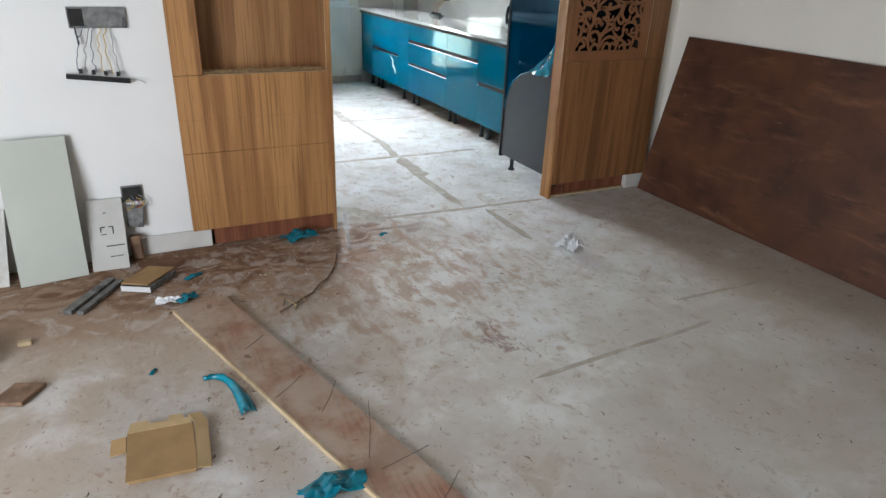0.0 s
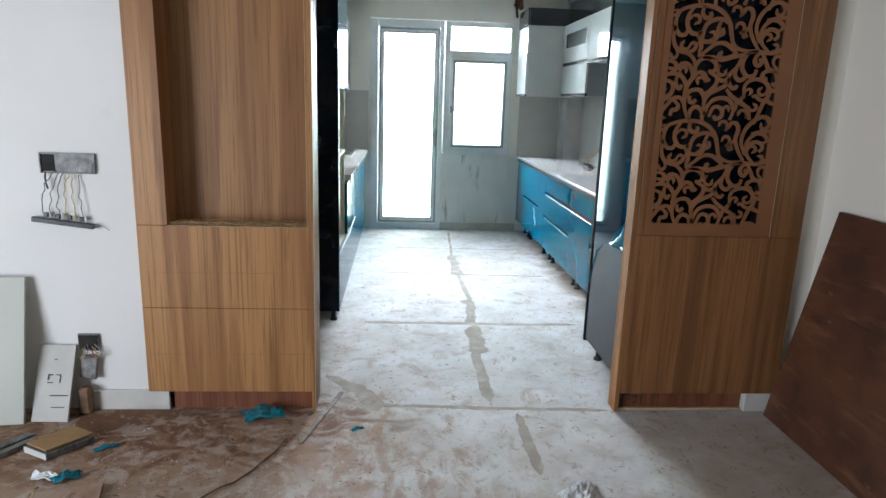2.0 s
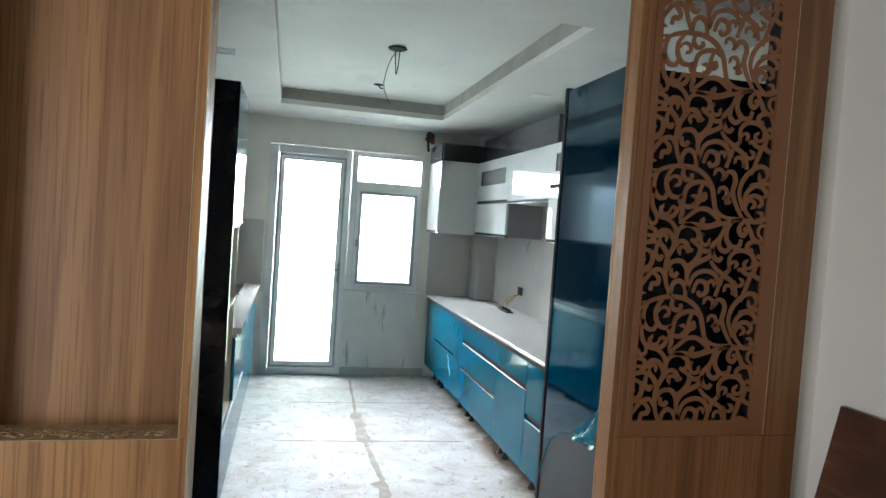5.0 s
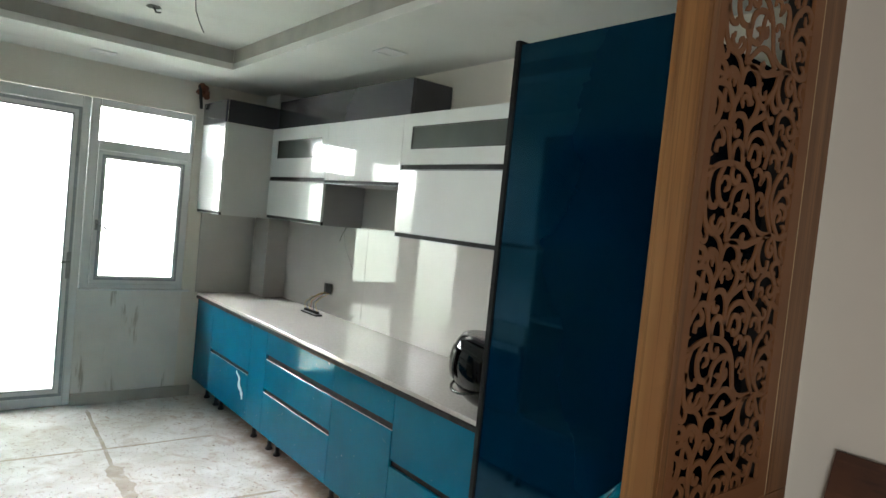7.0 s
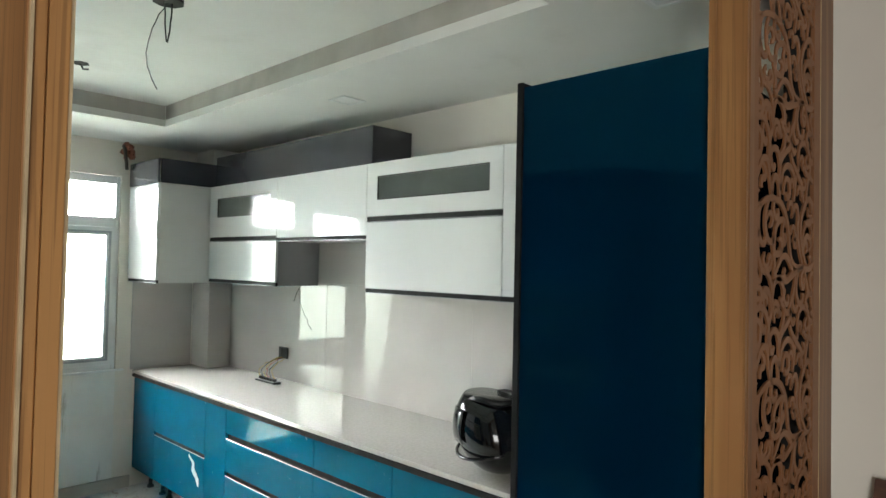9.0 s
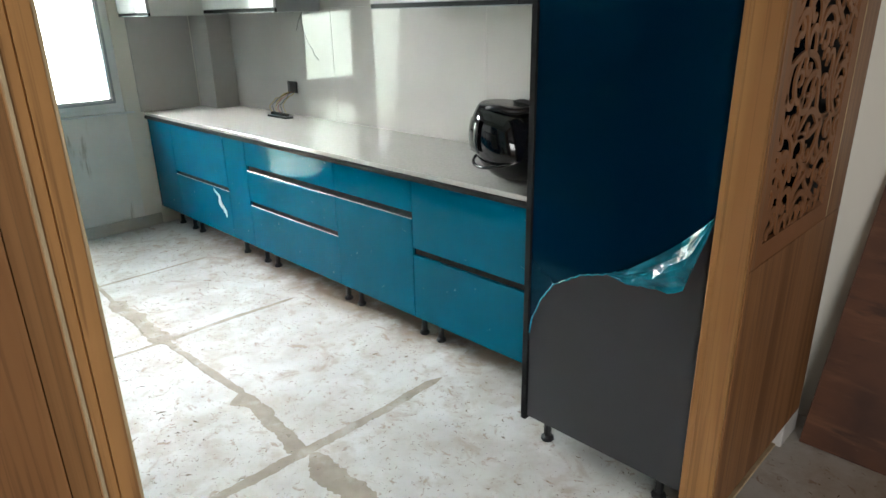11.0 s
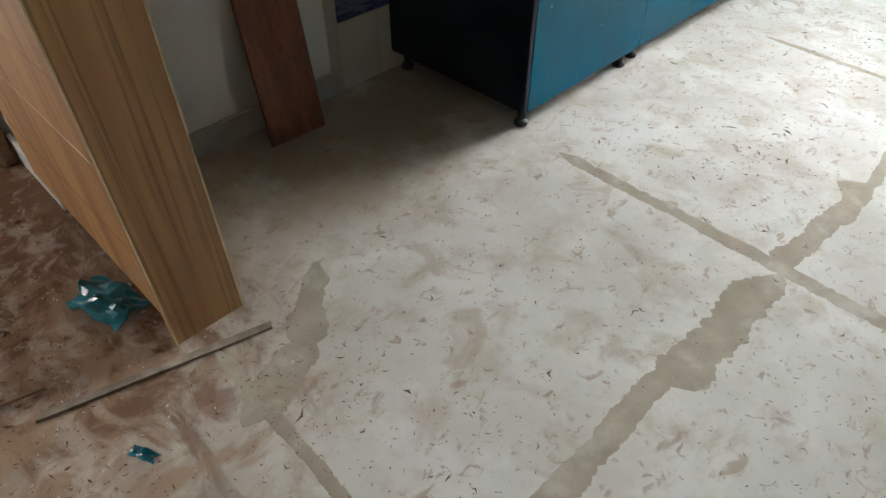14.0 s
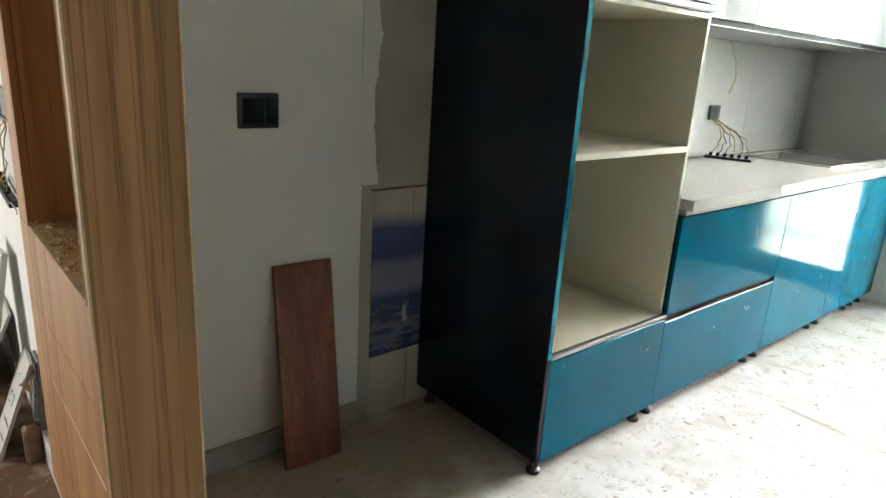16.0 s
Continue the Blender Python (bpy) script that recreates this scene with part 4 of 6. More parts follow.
# small curls grow into the wide gaps that are left between the stems
rnd = random.Random(77)
for k in range(20):
    best = max(((rnd.uniform(0.0, 1.0), rnd.uniform(0, 1)) for _ in range(90)), key=lambda p: min((p[0] - a) ** 2 + (p[1] - b) ** 2 for a, b in sc.ink))
    near = min(sc.ink, key=lambda q: (q[0] - best[0]) ** 2 + (q[1] - best[1]) ** 2)
    gap = math.hypot(near[0] - best[0], near[1] - best[1])
    if gap < 0.044:
        break
    away = math.degrees(math.atan2(best[1] - near[1], best[0] - near[0]))
    sc.curl(best[0], best[1], min(0.055, gap * 0.7), away + 150, rnd.choice((-1, 1)) * rnd.uniform(200, 260), tail=near, w=0.0115)
part("scrollwork", sc.bm, M_MDF, screen, "routed brown scrollwork with spirals and leaves")


# ---- fitted kitchen ----
def leg(parent, x, y, top):
    part("leg", lathe(x, y, [(0.024, 0), (0.026, 0.006), (0.024, 0.014), (0.015, 0.022), (0.015, top - 0.02), (0.022, top - 0.012), (0.022, top)], 10), M_BLACKP, parent, "black plastic levelling foot", smooth=False)


def base_unit(side, y0, y1, fronts, gaps, label, top=0.842, z0=0.15, legs=(), kind_name="base_cabinet", lip=True):
    """A floor cabinet: carcass, fronts given as (z0, z1), finger channels in the gaps, levelling feet."""
    s = 1 if side == "R" else -1
    xf = 2.877 if side == "R" else 1.093
    xb = 3.50 if side == "R" else 0.44
    u = thing(kind_name, ((xf + xb) / 2, (y0 + y1) / 2, 0), label, "cabinet", "fitted kitchen cabinets")
    part("carcass", box(xf + s * 0.021, xb, y0 + 0.001, y1 - 0.001, z0 + 0.004, top - 0.004), M_BLACK, u)
    for a, b in fronts:
        part("front", box(xf, xf + s * 0.018, y0 + 0.0012, y1 - 0.0012, a, b, 0.0015), M_TEAL, u)
    for a, b in gaps:
        ch = part("finger_channel", box(xf + s * 0.0185, xf + s * 0.0205, y0 + 0.001, y1 - 0.001, a, b), M_CHANNEL, u, "black recessed finger channel")
        if lip:
            part("channel_floor", box(xf + s * 0.0045, xf + s * 0.018, y0 + 0.001, y1 - 0.001, a + 0.0005, a + 0.0035), M_CHANNEL, ch)
            part("channel_lip", box(xf + s * 0.001, xf + s * 0.004, y0 + 0.001, y1 - 0.001, a + 0.0005, a + 0.0045, 0.0008), M_ALU, ch, "aluminium lip of the channel")
    for x, y in legs:
        leg(u, x, y, z0 + 0.004)
    return u


base_unit("R", 7.632, 8.02, ((0.15, 0.84),), (), "teal-filmed corner base cabinet with a plain front", legs=((2.985, 7.92), (2.985, 7.70), (3.42, 7.9)))
u = base_unit("R", 6.842, 7.63, ((0.15, 0.470), (0.498, 0.84)), ((0.470, 0.498),), "teal-filmed two-drawer base cabinet with white paint smear", legs=((2.985, 7.58), (2.985, 6.90), (3.42, 7.5), (3.42, 6.95)))
bm = bmesh.new()
rows = []
for k in range(34):
    f = k / 33
    w = 0.005 + 0.034 * abs(noise.noise((f * 7, 2.0, 1.0))) * (1 - 0.5 * f) + 0.012 * math.sin(math.pi * f)
    yy, zz = 7.03 - 0.12 * f + 0.05 * noise.noise((f * 4, 0.5, 3.0)), 0.458 - 0.18 * f
    rows.append([bm.verts.new((2.8756, yy - w, zz + 0.5 * w)), bm.verts.new((2.8756, yy + w, zz - 0.4 * w))])
for a, b in zip(rows, rows[1:]):
    bm.faces.new((a[0], a[1], b[1], b[0]))
thicken(bm, 0.0006)
part("paint_smear", bm, M_CARCASS, u, "white paint smear on the film")
base_unit("R", 6.572, 6.840, ((0.15, 0.84),), (), "narrow teal-filmed filler cabinet", legs=((2.985, 6.63), (3.42, 6.7)))
base_unit("R", 5.652, 6.570, ((0.15, 0.428), (0.458, 0.652), (0.688, 0.84)), ((0.428, 0.458), (0.652, 0.688)), "teal-filmed three-drawer base cabinet", legs=((2.985, 6.50), (2.985, 5.74), (3.42, 6.4), (3.42, 5.8)))
base_unit("R", 5.052, 5.650, ((0.15, 0.652), (0.688, 0.84)), ((0.652, 0.688),), "teal-filmed base cabinet with a top drawer", legs=((2.985, 5.62), (2.985, 5.10), (3.42, 5.5), (3.42, 5.2)))
base_unit("R", 4.225, 5.050, ((0.15, 0.478), (0.512, 0.84)), ((0.478, 0.512),), "teal-filmed deep two-drawer base cabinet", lip=False, legs=((2.985, 4.98), (2.985, 4.32), (3.42, 4.9), (3.42, 4.3)))
top_r = thing("worktop", (3.19, 6.1, 0.845), "pale glossy quartz worktop on the drawer run", "worktop")
part("stone_slab", box(2.864, 3.522, 4.222, 8.03, 0.868, 0.890, 0.002), M_QUARTZ, top_r)
part("edge_profile", boxes((2.860, 2.90, 4.222, 8.02, 0.8425, 0.8635), (2.868, 2.90, 4.222, 8.02, 0.8635, 0.8675)), M_CHANNEL, top_r, "black profile under the stone edge")

# tall unit beside the screen, its blue film half torn away
tall = thing("tall_cabinet", (3.08, 3.9, 0), "tall graphite cabinet with torn blue protective film", "cabinet", "fitted kitchen cabinets")
part("carcass", box(2.648, 3.515, 3.60, 4.168, 0.125, 2.325), M_BLACK, tall)
tdoor = part("door", box(2.628, 2.646, 3.553, 4.168, 0.12, 2.33, 0.0015), M_BARE, tall, "graphite laminate door")
part("edge_profile", boxes((2.620, 2.672, 4.170, 4.192, 0.105, 2.345), bevel=0.001), M_CHANNEL, tall, "black upright edge profile")


def film_edge(y):
    ks = ((4.168, 0.46), (4.157, 0.531), (4.12, 0.62), (4.073, 0.687), (3.97, 0.75), (3.874, 0.78), (3.80, 0.815), (3.72, 0.875), (3.66, 0.925), (3.60, 0.985), (3.55, 1.045))
    for (ya, za), (yb, zb) in zip(ks, ks[1:]):
        if yb <= y <= ya:
            return za + (zb - za) * (ya - y) / (ya - yb)
    return ks[-1][1]


bm = bmesh.new()
rows = []
for i in range(41):
    y = 4.167 - i * (4.167 - 3.554) / 40
    zc = film_edge(y)
    rows.append([bm.verts.new((2.6268, y, zc + (2.329 - zc) * f)) for f in (0, 0.03, 0.3, 0.65, 1)])
for a, b in zip(rows, rows[1:]):
    for k in range(4):
        bm.faces.new((a[k], a[k + 1], b[k + 1], b[k]))
thicken(bm, 0.0008)
film = part("protective_film", bm, M_NAVY, tdoor, "deep blue glossy protective film")
hem = tube([(2.624 - 0.002 * math.sin(i * 1.7), 4.166 - i * 0.0114, film_edge(4.166 - i * 0.0114) + 0.002 * math.sin(i * 2.3)) for i in range(54)], 0.0028, 5)
part("film_hem", hem, M_FILM, tdoor, "rolled cyan torn edge")
bm = bmesh.new()
grid = {}
for i in range(15):
    for j in range(9):
        f, g = i / 14, j / 8
        y = 3.87 - f * 0.312
        zt = film_edge(max(y, 3.556)) + 0.004
        zl = zt - (0.004 + 0.165 * (f / 0.78 if f < 0.78 else (1 - f) / 0.22))
        crease = 0.010 * math.sin(g * 9 + f * 5) * math.sin(math.pi * f)
        grid[i, j] = bm.verts.new((2.618 - 0.020 * abs(noise.noise((f * 4, g * 6, 3.0))) - crease - 0.014 * math.sin(g * 3.1) * f, y, zt + (zl - zt) * g + 0.006 * noise.noise((f * 7, g * 3, 1)) * g))
for i in range(14):
    for j in range(8):
        bm.faces.new((grid[i, j], grid[i, j + 1], grid[i + 1, j + 1], grid[i + 1, j]))
thicken(bm, 0.0008)
part("film_flap", bm, M_FILM, tdoor, "crumpled loose cyan flap of film")
for x, y in ((2.70, 4.12), (2.70, 3.66), (3.44, 4.1), (3.44, 3.66)):
    leg(tall, x, y, 0.125)


# wall cabinets
def wall_unit(y0, y1, doors, channels, label, z0, z1=2.29, xf=3.18, xb=3.518, glass=None, s=1, side_mat=None):
    u = thing("wall_cabinet", ((xf + xb) / 2, (y0 + y1) / 2, z0), label, "cabinet", "fitted kitchen wall cabinets")
    part("carcass", box(xf + s * 0.021, xb, y0 + 0.001, y1 - 0.001, z0 + 0.002, z1 - 0.002), side_mat or M_MIDGREY, u)
    for a, b in doors:
        if glass and a <= glass[2] <= b:
            g0, g1, h0, h1 = glass
            dr = part("flap_door", frame_mesh("yz", y0 + 0.001, y1 - 0.001, a, b, g0, g1, h0, h1, xf, xf + s * 0.018), M_WHITE, u, "white gloss flap with a glazed slot")
            part("glass_inset", box(xf + s * 0.008, xf + s * 0.012, g0, g1, h0, h1), M_SMOKE, dr, "smoky glass inset")
            part("inset_frame", ring_x(xf + s * 0.002, xf + s * 0.0075, g0, g1, h0, h1, 0.006), M_BLACKP, dr)
        else:
            part("flap_door", box(xf, xf + s * 0.018, y0 + 0.001, y1 - 0.001, a, b, 0.0015), M_WHITE, u)
    for a, b in channels:
        ch = part("finger_channel", box(xf + s * 0.006, xf + s * 0.0205, y0 + 0.001, y1 - 0.001, a, b), M_CHANNEL, u, "black finger channel")
        part("channel_lip", box(xf + s * 0.001, xf + s * 0.0055, y0 + 0.002, y1 - 0.002, a + 0.0005, a + 0.0035), M_ALU, ch)
    return u


def ring_x(x0, x1, y0, y1, z0, z1, w):
    return frame_mesh("yz", y0, y1, z0, z1, y0 + w, y1 - w, z0 + w, z1 - w, x0, x1)


wall_unit(6.557, 7.482, ((1.607, 1.878), (1.912, 2.288)), ((1.58, 1.604), (1.88, 1.910)), "white gloss wall cabinet with a narrow glass slot", 1.58, glass=(6.64, 7.37, 2.055, 2.195))
wall_unit(5.647, 6.555, ((1.897, 2.288),), ((1.872, 1.895),), "short white gloss cabinet over the hob space", 1.872)
wall_unit(4.692, 5.645, ((1.607, 1.965), (1.998, 2.288)), ((1.58, 1.604), (1.967, 1.996)), "white gloss wall cabinet with a wide glass slot", 1.58, glass=(4.77, 5.56, 2.085, 2.215))
wall_unit(4.20, 4.690, ((1.607, 2.288),), ((1.58, 1.604),), "white gloss filler wall cabinet beside the tall unit", 1.58)
wall_unit(7.50, 8.02, ((1.595, 2.283),), ((1.570, 1.592),), "deep white gloss corner wall cabinet", 1.57, xf=2.80, xb=3.33, z1=2.285, side_mat=M_CARCASS)

loft = thing("loft_box", (3.37, 6.57, 2.292), "long dark grey gloss loft panel on the wall cabinets", "cabinet")
part("front_panel", box(3.222, 3.240, 5.655, 7.483, 2.292, 2.515, 0.0015), M_GREY, loft)
part("end_panel", box(3.242, 3.518, 5.655, 5.673, 2.292, 2.515, 0.0015), M_GREY, loft)
loft2 = thing("loft_box", (3.05, 7.76, 2.287), "dark grey loft box on the corner cabinet", "cabinet")
part("front_panel", box(2.795, 2.813, 7.50, 8.02, 2.288, 2.46, 0.0015), M_GREY, loft2)
part("end_panel", box(2.815, 3.33, 7.485, 7.503, 2.288, 2.46, 0.0015), M_GREY, loft2)

# tall oven housing and sink run on the other side
oven = thing("oven_housing", (0.76, 5.1, 0), "tall teal cabinet with two empty appliance bays", "cabinet", "fitted kitchen cabinets")
part("side_panel", box(0.43, 1.092, 4.755, 4.773, 0.075, 2.31, 0.001), M_BLACK, oven, "black side panel")
part("side_panel", box(0.43, 1.072, 5.434, 5.450, 0.075, 2.31), M_CREAM, oven)
part("back_panel", box(0.43, 0.445, 4.774, 5.433, 0.10, 2.30), M_CREAM, oven, "cream inner back")
part("lining", box(0.446, 1.070, 4.7735, 4.779, 0.47, 1.55), M_CREAM, oven)
part("bay_floor", box(0.446, 1.078, 4.780, 5.433, 0.450, 0.468), M_CREAM, oven)
part("shelf", box(0.446, 1.078, 4.780, 5.433, 1.100, 1.120, 0.001), M_CREAM, oven, "cream melamine shelf")
part("bay_ceiling", box(0.446, 1.078, 4.780, 5.433, 1.555, 1.572), M_CREAM, oven)
part("drawer_front", box(1.075, 1.093, 4.776, 5.450, 0.070, 0.446, 0.0015), M_TEAL, oven)
part("upper_door", box(1.075, 1.093, 4.776, 5.450, 1.600, 2.31, 0.0015), M_TEAL, oven)
for z in (0.449, 1.574):
    ch = part("finger_channel", box(1.079, 1.090, 4.776, 5.450, z, z + 0.022), M_BLACKP, oven)
    part("channel_lip", box(1.0905, 1.096, 4.776, 5.450, z + 0.004, z + 0.018, 0.001), M_ALU, ch)
part("film_edge", boxes((1.0925, 1.0945, 4.754, 4.774, 0.46, 2.305)), M_FILM, oven, "cyan film along the front edge")
for x, y in ((1.05, 4.80), (1.05, 5.40), (0.47, 4.80), (0.47, 5.4)):
    leg(oven, x, y, 0.09)
base_unit("L", 5.452, 6.408, ((0.070, 0.430), (0.460, 0.855)), ((0.430, 0.460),), "teal-filmed two-drawer base cabinet beside the sink", z0=0.075, legs=((1.04, 5.50), (1.04, 6.36)), top=0.862)
base_unit("L", 6.410, 7.198, ((0.070, 0.855),), (), "teal-filmed sink base cabinet with a plain door", z0=0.075, legs=((1.04, 6.47), (1.04, 7.14)), top=0.862)
base_unit("L", 7.200, 7.758, ((0.070, 0.855),), (), "teal-filmed sink base cabinet with a plain door", z0=0.075, legs=((1.04, 7.26), (1.04, 7.70)), top=0.862)
base_unit("L", 7.760, 8.02, ((0.070, 0.855),), (), "narrow teal-filmed corner base cabinet", z0=0.075, legs=((1.04, 7.82), (1.04, 7.95)), top=0.862)
top_l = thing("worktop", (0.77, 6.75, 0.862), "pale glossy quartz worktop round a double sink", "worktop")
part("stone_slab", frame_mesh("xy", 0.437, 1.125, 5.455, 8.03, 0.54, 0.99, 7.10, 7.96, 0.885, 0.925), M_QUARTZ, top_l)
part("edge_profile", box(1.068, 1.100, 5.455, 8.02, 0.8625, 0.8845, 0.001), M_ALU, top_l, "aluminium profile under the stone edge")
sink = thing("sink", (0.765, 7.53, 0.72), "stainless steel double bowl sink set in stone", "sink")
part("rim", boxes((0.532, 0.552, 7.09, 7.97, 0.926, 0.934), (0.978, 0.998, 7.09, 7.97, 0.926, 0.934), (0.552, 0.978, 7.09, 7.112, 0.926, 0.934), (0.552, 0.978, 7.948, 7.97, 0.926, 0.934), (0.552, 0.978, 7.51, 7.55, 0.926, 0.934)), M_STEEL, sink)
for a, b in ((7.112, 7.51), (7.55, 7.948)):
    part("bowl", boxes((0.543, 0.548, a, b, 0.73, 0.9255), (0.982, 0.987, a, b, 0.73, 0.9255), (0.548, 0.982, a, a + 0.005, 0.73, 0.9255), (0.548, 0.982, b - 0.005, b, 0.73, 0.9255), (0.548, 0.982, a, b, 0.725, 0.73)), M_STEEL, sink)
for a, b in ((5.452, 6.09), (6.092, 6.73), (6.732, 7.37), (7.372, 8.02)):
    wall_unit(a, b, ((1.587, 2.29),), ((1.558, 1.584),), "white gloss wall cabinet over the sink run", 1.558, xf=0.92, xb=0.44, s=-1)

# ---- helmet on the worktop ----
helmet = thing("helmet", (3.16, 4.62, 0.89), "glossy black motorcycle helmet lying upside down", "helmet")
bm = bmesh.new()
rows = []
for i in range(19):
    a = -1.32 + 2.22 * i / 18
    z, r = 0.165 + 0.165 * math.sin(a), 0.15 * math.cos(a) ** 0.85
    lean = 0.02 * math.sin(a)
    rows.append([bm.verts.new((3.16 + r * math.cos(2 * math.pi * k / 28) - lean, 4.62 + 1.12 * r * math.sin(2 * math.pi * k / 28) + lean, 0.891 + z * (1 + 0.05 * math.sin(2 * math.pi * k / 28)))) for k in range(28)])
for a, b in zip(rows, rows[1:]):
    for k in range(28):
        bm.faces.new((a[k], a[(k + 1) % 28], b[(k + 1) % 28], b[k]))
bm.faces.new(list(reversed(rows[0])))
bm.faces.new(rows[-1])
lo = min(v.co.z for v in bm.verts)
bmesh.ops.translate(bm, verts=bm.verts, vec=(0, 0, 0.8915 - lo))
part("shell", bm, M_GLOSSBLACK, helmet, "polished black shell", smooth=True)
bm = bmesh.new()
rows = []
for i in range(7):
    z = 1.00 + 0.13 * i / 6
    rows.append([bm.verts.new((3.157 - 0.155 * math.cos(t) * (1 - 0.25 * (i / 6 - 0.45) ** 2), 4.62 + 0.178 * math.sin(t), z + 0.012 * math.cos(t * 2))) for t in np.linspace(-0.2, 1.25, 12)])
for a, b in zip(rows, rows[1:]):
    for k in range(11):
        bm.faces.new((a[k], a[k + 1], b[k + 1], b[k]))
thicken(bm, 0.003)
part("visor", bm, M_VISOR, helmet, "smoked clear visor", smooth=True)
part("chin_bar", tube([(3.16 - 0.142 * math.cos(t), 4.62 + 0.158 * math.sin(t), 0.985 - 0.03 * math.cos(t * 1.3)) for t in np.linspace(-1.5, 1.5, 22)], 0.007, 8), M_GLOSSBLACK, helmet, smooth=True)
part("neck_roll", tube([(3.16 + 0.095 * math.cos(t), 4.62 + 0.108 * math.sin(t), 1.176 + 0.012 * math.sin(3 * t) * math.cos(t)) for t in np.linspace(0, 6.283, 40)], 0.012, 8), M_BLACKP, helmet, "padded black rim", smooth=True)


helmet.matrix_basis = pose(3.045, 4.61, 0.89, 0, 0, -25) @ Matrix.Diagonal((1.05, 1.05, 1.04, 1))


# ---- electrical points ----
def wires(parent, starts, ends, mats, sag, r=0.0022, wob=0.006, n=9):
    for k, (a, b) in enumerate(zip(starts, ends)):
        part("wire", tube(arc(a, b, (sag[0], sag[1] + 0.004 * k, sag[2]), n, wob), r, 5), mats[k % len(mats)], parent)


random.seed(5)
SWX, SWZ = 0.068, 0.012
swt = thing("open_switch_box", (-0.04, 3.5, 1.13), "open metal switch box with hanging wires", "switch box")
part("back_box", boxes((-0.157, -0.152, 3.488, 3.4995, 1.118, 1.208), (0.073, 0.078, 3.488, 3.4995, 1.118, 1.208), (-0.152, 0.073, 3.488, 3.4995, 1.118, 1.123), (-0.152, 0.073, 3.488, 3.4995, 1.203, 1.208), (-0.152, 0.073, 3.4955, 3.4995, 1.123, 1.203)), M_ZINC, swt)
part("recess", box(-0.148, -0.095, 3.494, 3.4953, 1.127, 1.200), M_HOLLOW, swt, "dark plate painted as the shaded recess")
part("switch_strip", slab(((-0.205, 3.462, 0.905), (0.055, 3.468, 0.872), (0.057, 3.468, 0.893), (-0.203, 3.462, 0.927)), 0.025, 0.002), M_BLACKP, swt, "black strip of switch modules")
for k in range(4):
    x = -0.15 + k * 0.05
    part("terminal", box(x, x + 0.016, 3.466, 3.482, 0.925 - k * 0.006, 0.945 - k * 0.006, 0.001), M_BLACKP, swt)
wires(swt, [(-0.10 + 0.022 * k, 3.490, 1.125) for k in range(6)], [(-0.15 + 0.034 * k, 3.470, 0.935 - 0.004 * k) for k in range(6)], (M_BWIRE, M_GWIRE, M_BWIRE, M_YWIRE, M_YWIRE, M_GWIRE), (-0.012, -0.02, 0.01))
part("wire", tube(arc((0.05, 3.468, 0.885), (0.12, 3.478, 0.868), (0, 0, 0.012), 6, 0.003), 0.0018, 5), M_GWIRE, swt)
part("wire", tube(arc((-0.135, 3.49, 1.12), (-0.13, 3.484, 1.05), (0, -0.01, 0), 6, 0.002), 0.004, 5), M_BLACKP, swt)

for o in (swt,):
    o.location.x += SWX
    o.location.z += SWZ
swl = thing("open_socket_box", (0.05, 3.5, 0.17), "open socket box near the floor with a loose plate", "switch box")
part("back_box", box(-0.002, 0.095, 3.487, 3.4995, 0.298, 0.382, 0.003), M_ZINC, swl)
part("recess", box(0.004, 0.089, 3.484, 3.4868, 0.305, 0.376), M_HOLLOW, swl)
part("socket_plate", slab(((0.0, 3.468, 0.175), (0.075, 3.462, 0.165), (0.088, 3.470, 0.275), (0.012, 3.476, 0.285)), 0.016, 0.003), M_ZINC, swl, "dusty loose socket plate")
wires(swl, [(0.015 + 0.012 * k, 3.483, 0.31 + 0.012 * (k % 3)) for k in range(6)], [(0.012 + 0.014 * k, 3.466, 0.272) for k in range(6)], (M_YWIRE, M_GWIRE, M_BWIRE, M_RWIRE), (0.03, -0.03, 0), wob=0.008)


def socket_on_counter(x, y, s, label, top=0.89, turn=0, lift=0.0):
    up = top - 0.89
    c, d = math.cos(radians(turn)), math.sin(radians(turn))
    u = thing("open_socket_box", (x, y, top), label, "switch box")
    hi = up + lift
    part("back_box", box(x, x - s * 0.012, y - 0.055, y + 0.055, 1.045 + hi, 1.125 + hi, 0.003), M_BLACKP, u)
    part("recess", box(x - s * 0.0122, x - s * 0.014, y - 0.045, y + 0.02, 1.052 + hi, 1.118 + hi), M_HOLLOW, u)
    xs = x - s * 0.14

    def laid(a, b, z):
        """Places on the loose strip: a along it, b across it."""
        return (xs + b * c + a * d, y - 0.02 + a * c - b * d, z + up)

    def bar(a0, a1, b0, b1, z0, z1):
        bm = box(a0, a1, b0, b1, z0, z1, 0.002)
        for v in bm.verts:
            v.co = laid(v.co.x, v.co.y, v.co.z)
        bmesh.ops.recalc_face_normals(bm, faces=bm.faces)
        return bm

    part("switch_strip", bar(-0.12, 0.12, -0.03, 0.03, 0.8915, 0.905), M_BLACKP, u, "black strip of switch modules")
    for k in range(6):
        a = -0.10 + k * 0.037
        part("terminal", bar(a, a + 0.018, -0.012, 0.012, 0.905, 0.924), M_BLACKP, u)
    wires(u, [(x - s * 0.014, y - 0.03 + 0.012 * k, 1.05 + hi) for k in range(6)], [laid(-0.09 + 0.037 * k, 0, 0.922) for k in range(6)], (M_YWIRE, M_BLACKP, M_RWIRE, M_YWIRE, M_BLACKP), (-s * 0.04, 0.03, 0.0), wob=0.008)
    return u


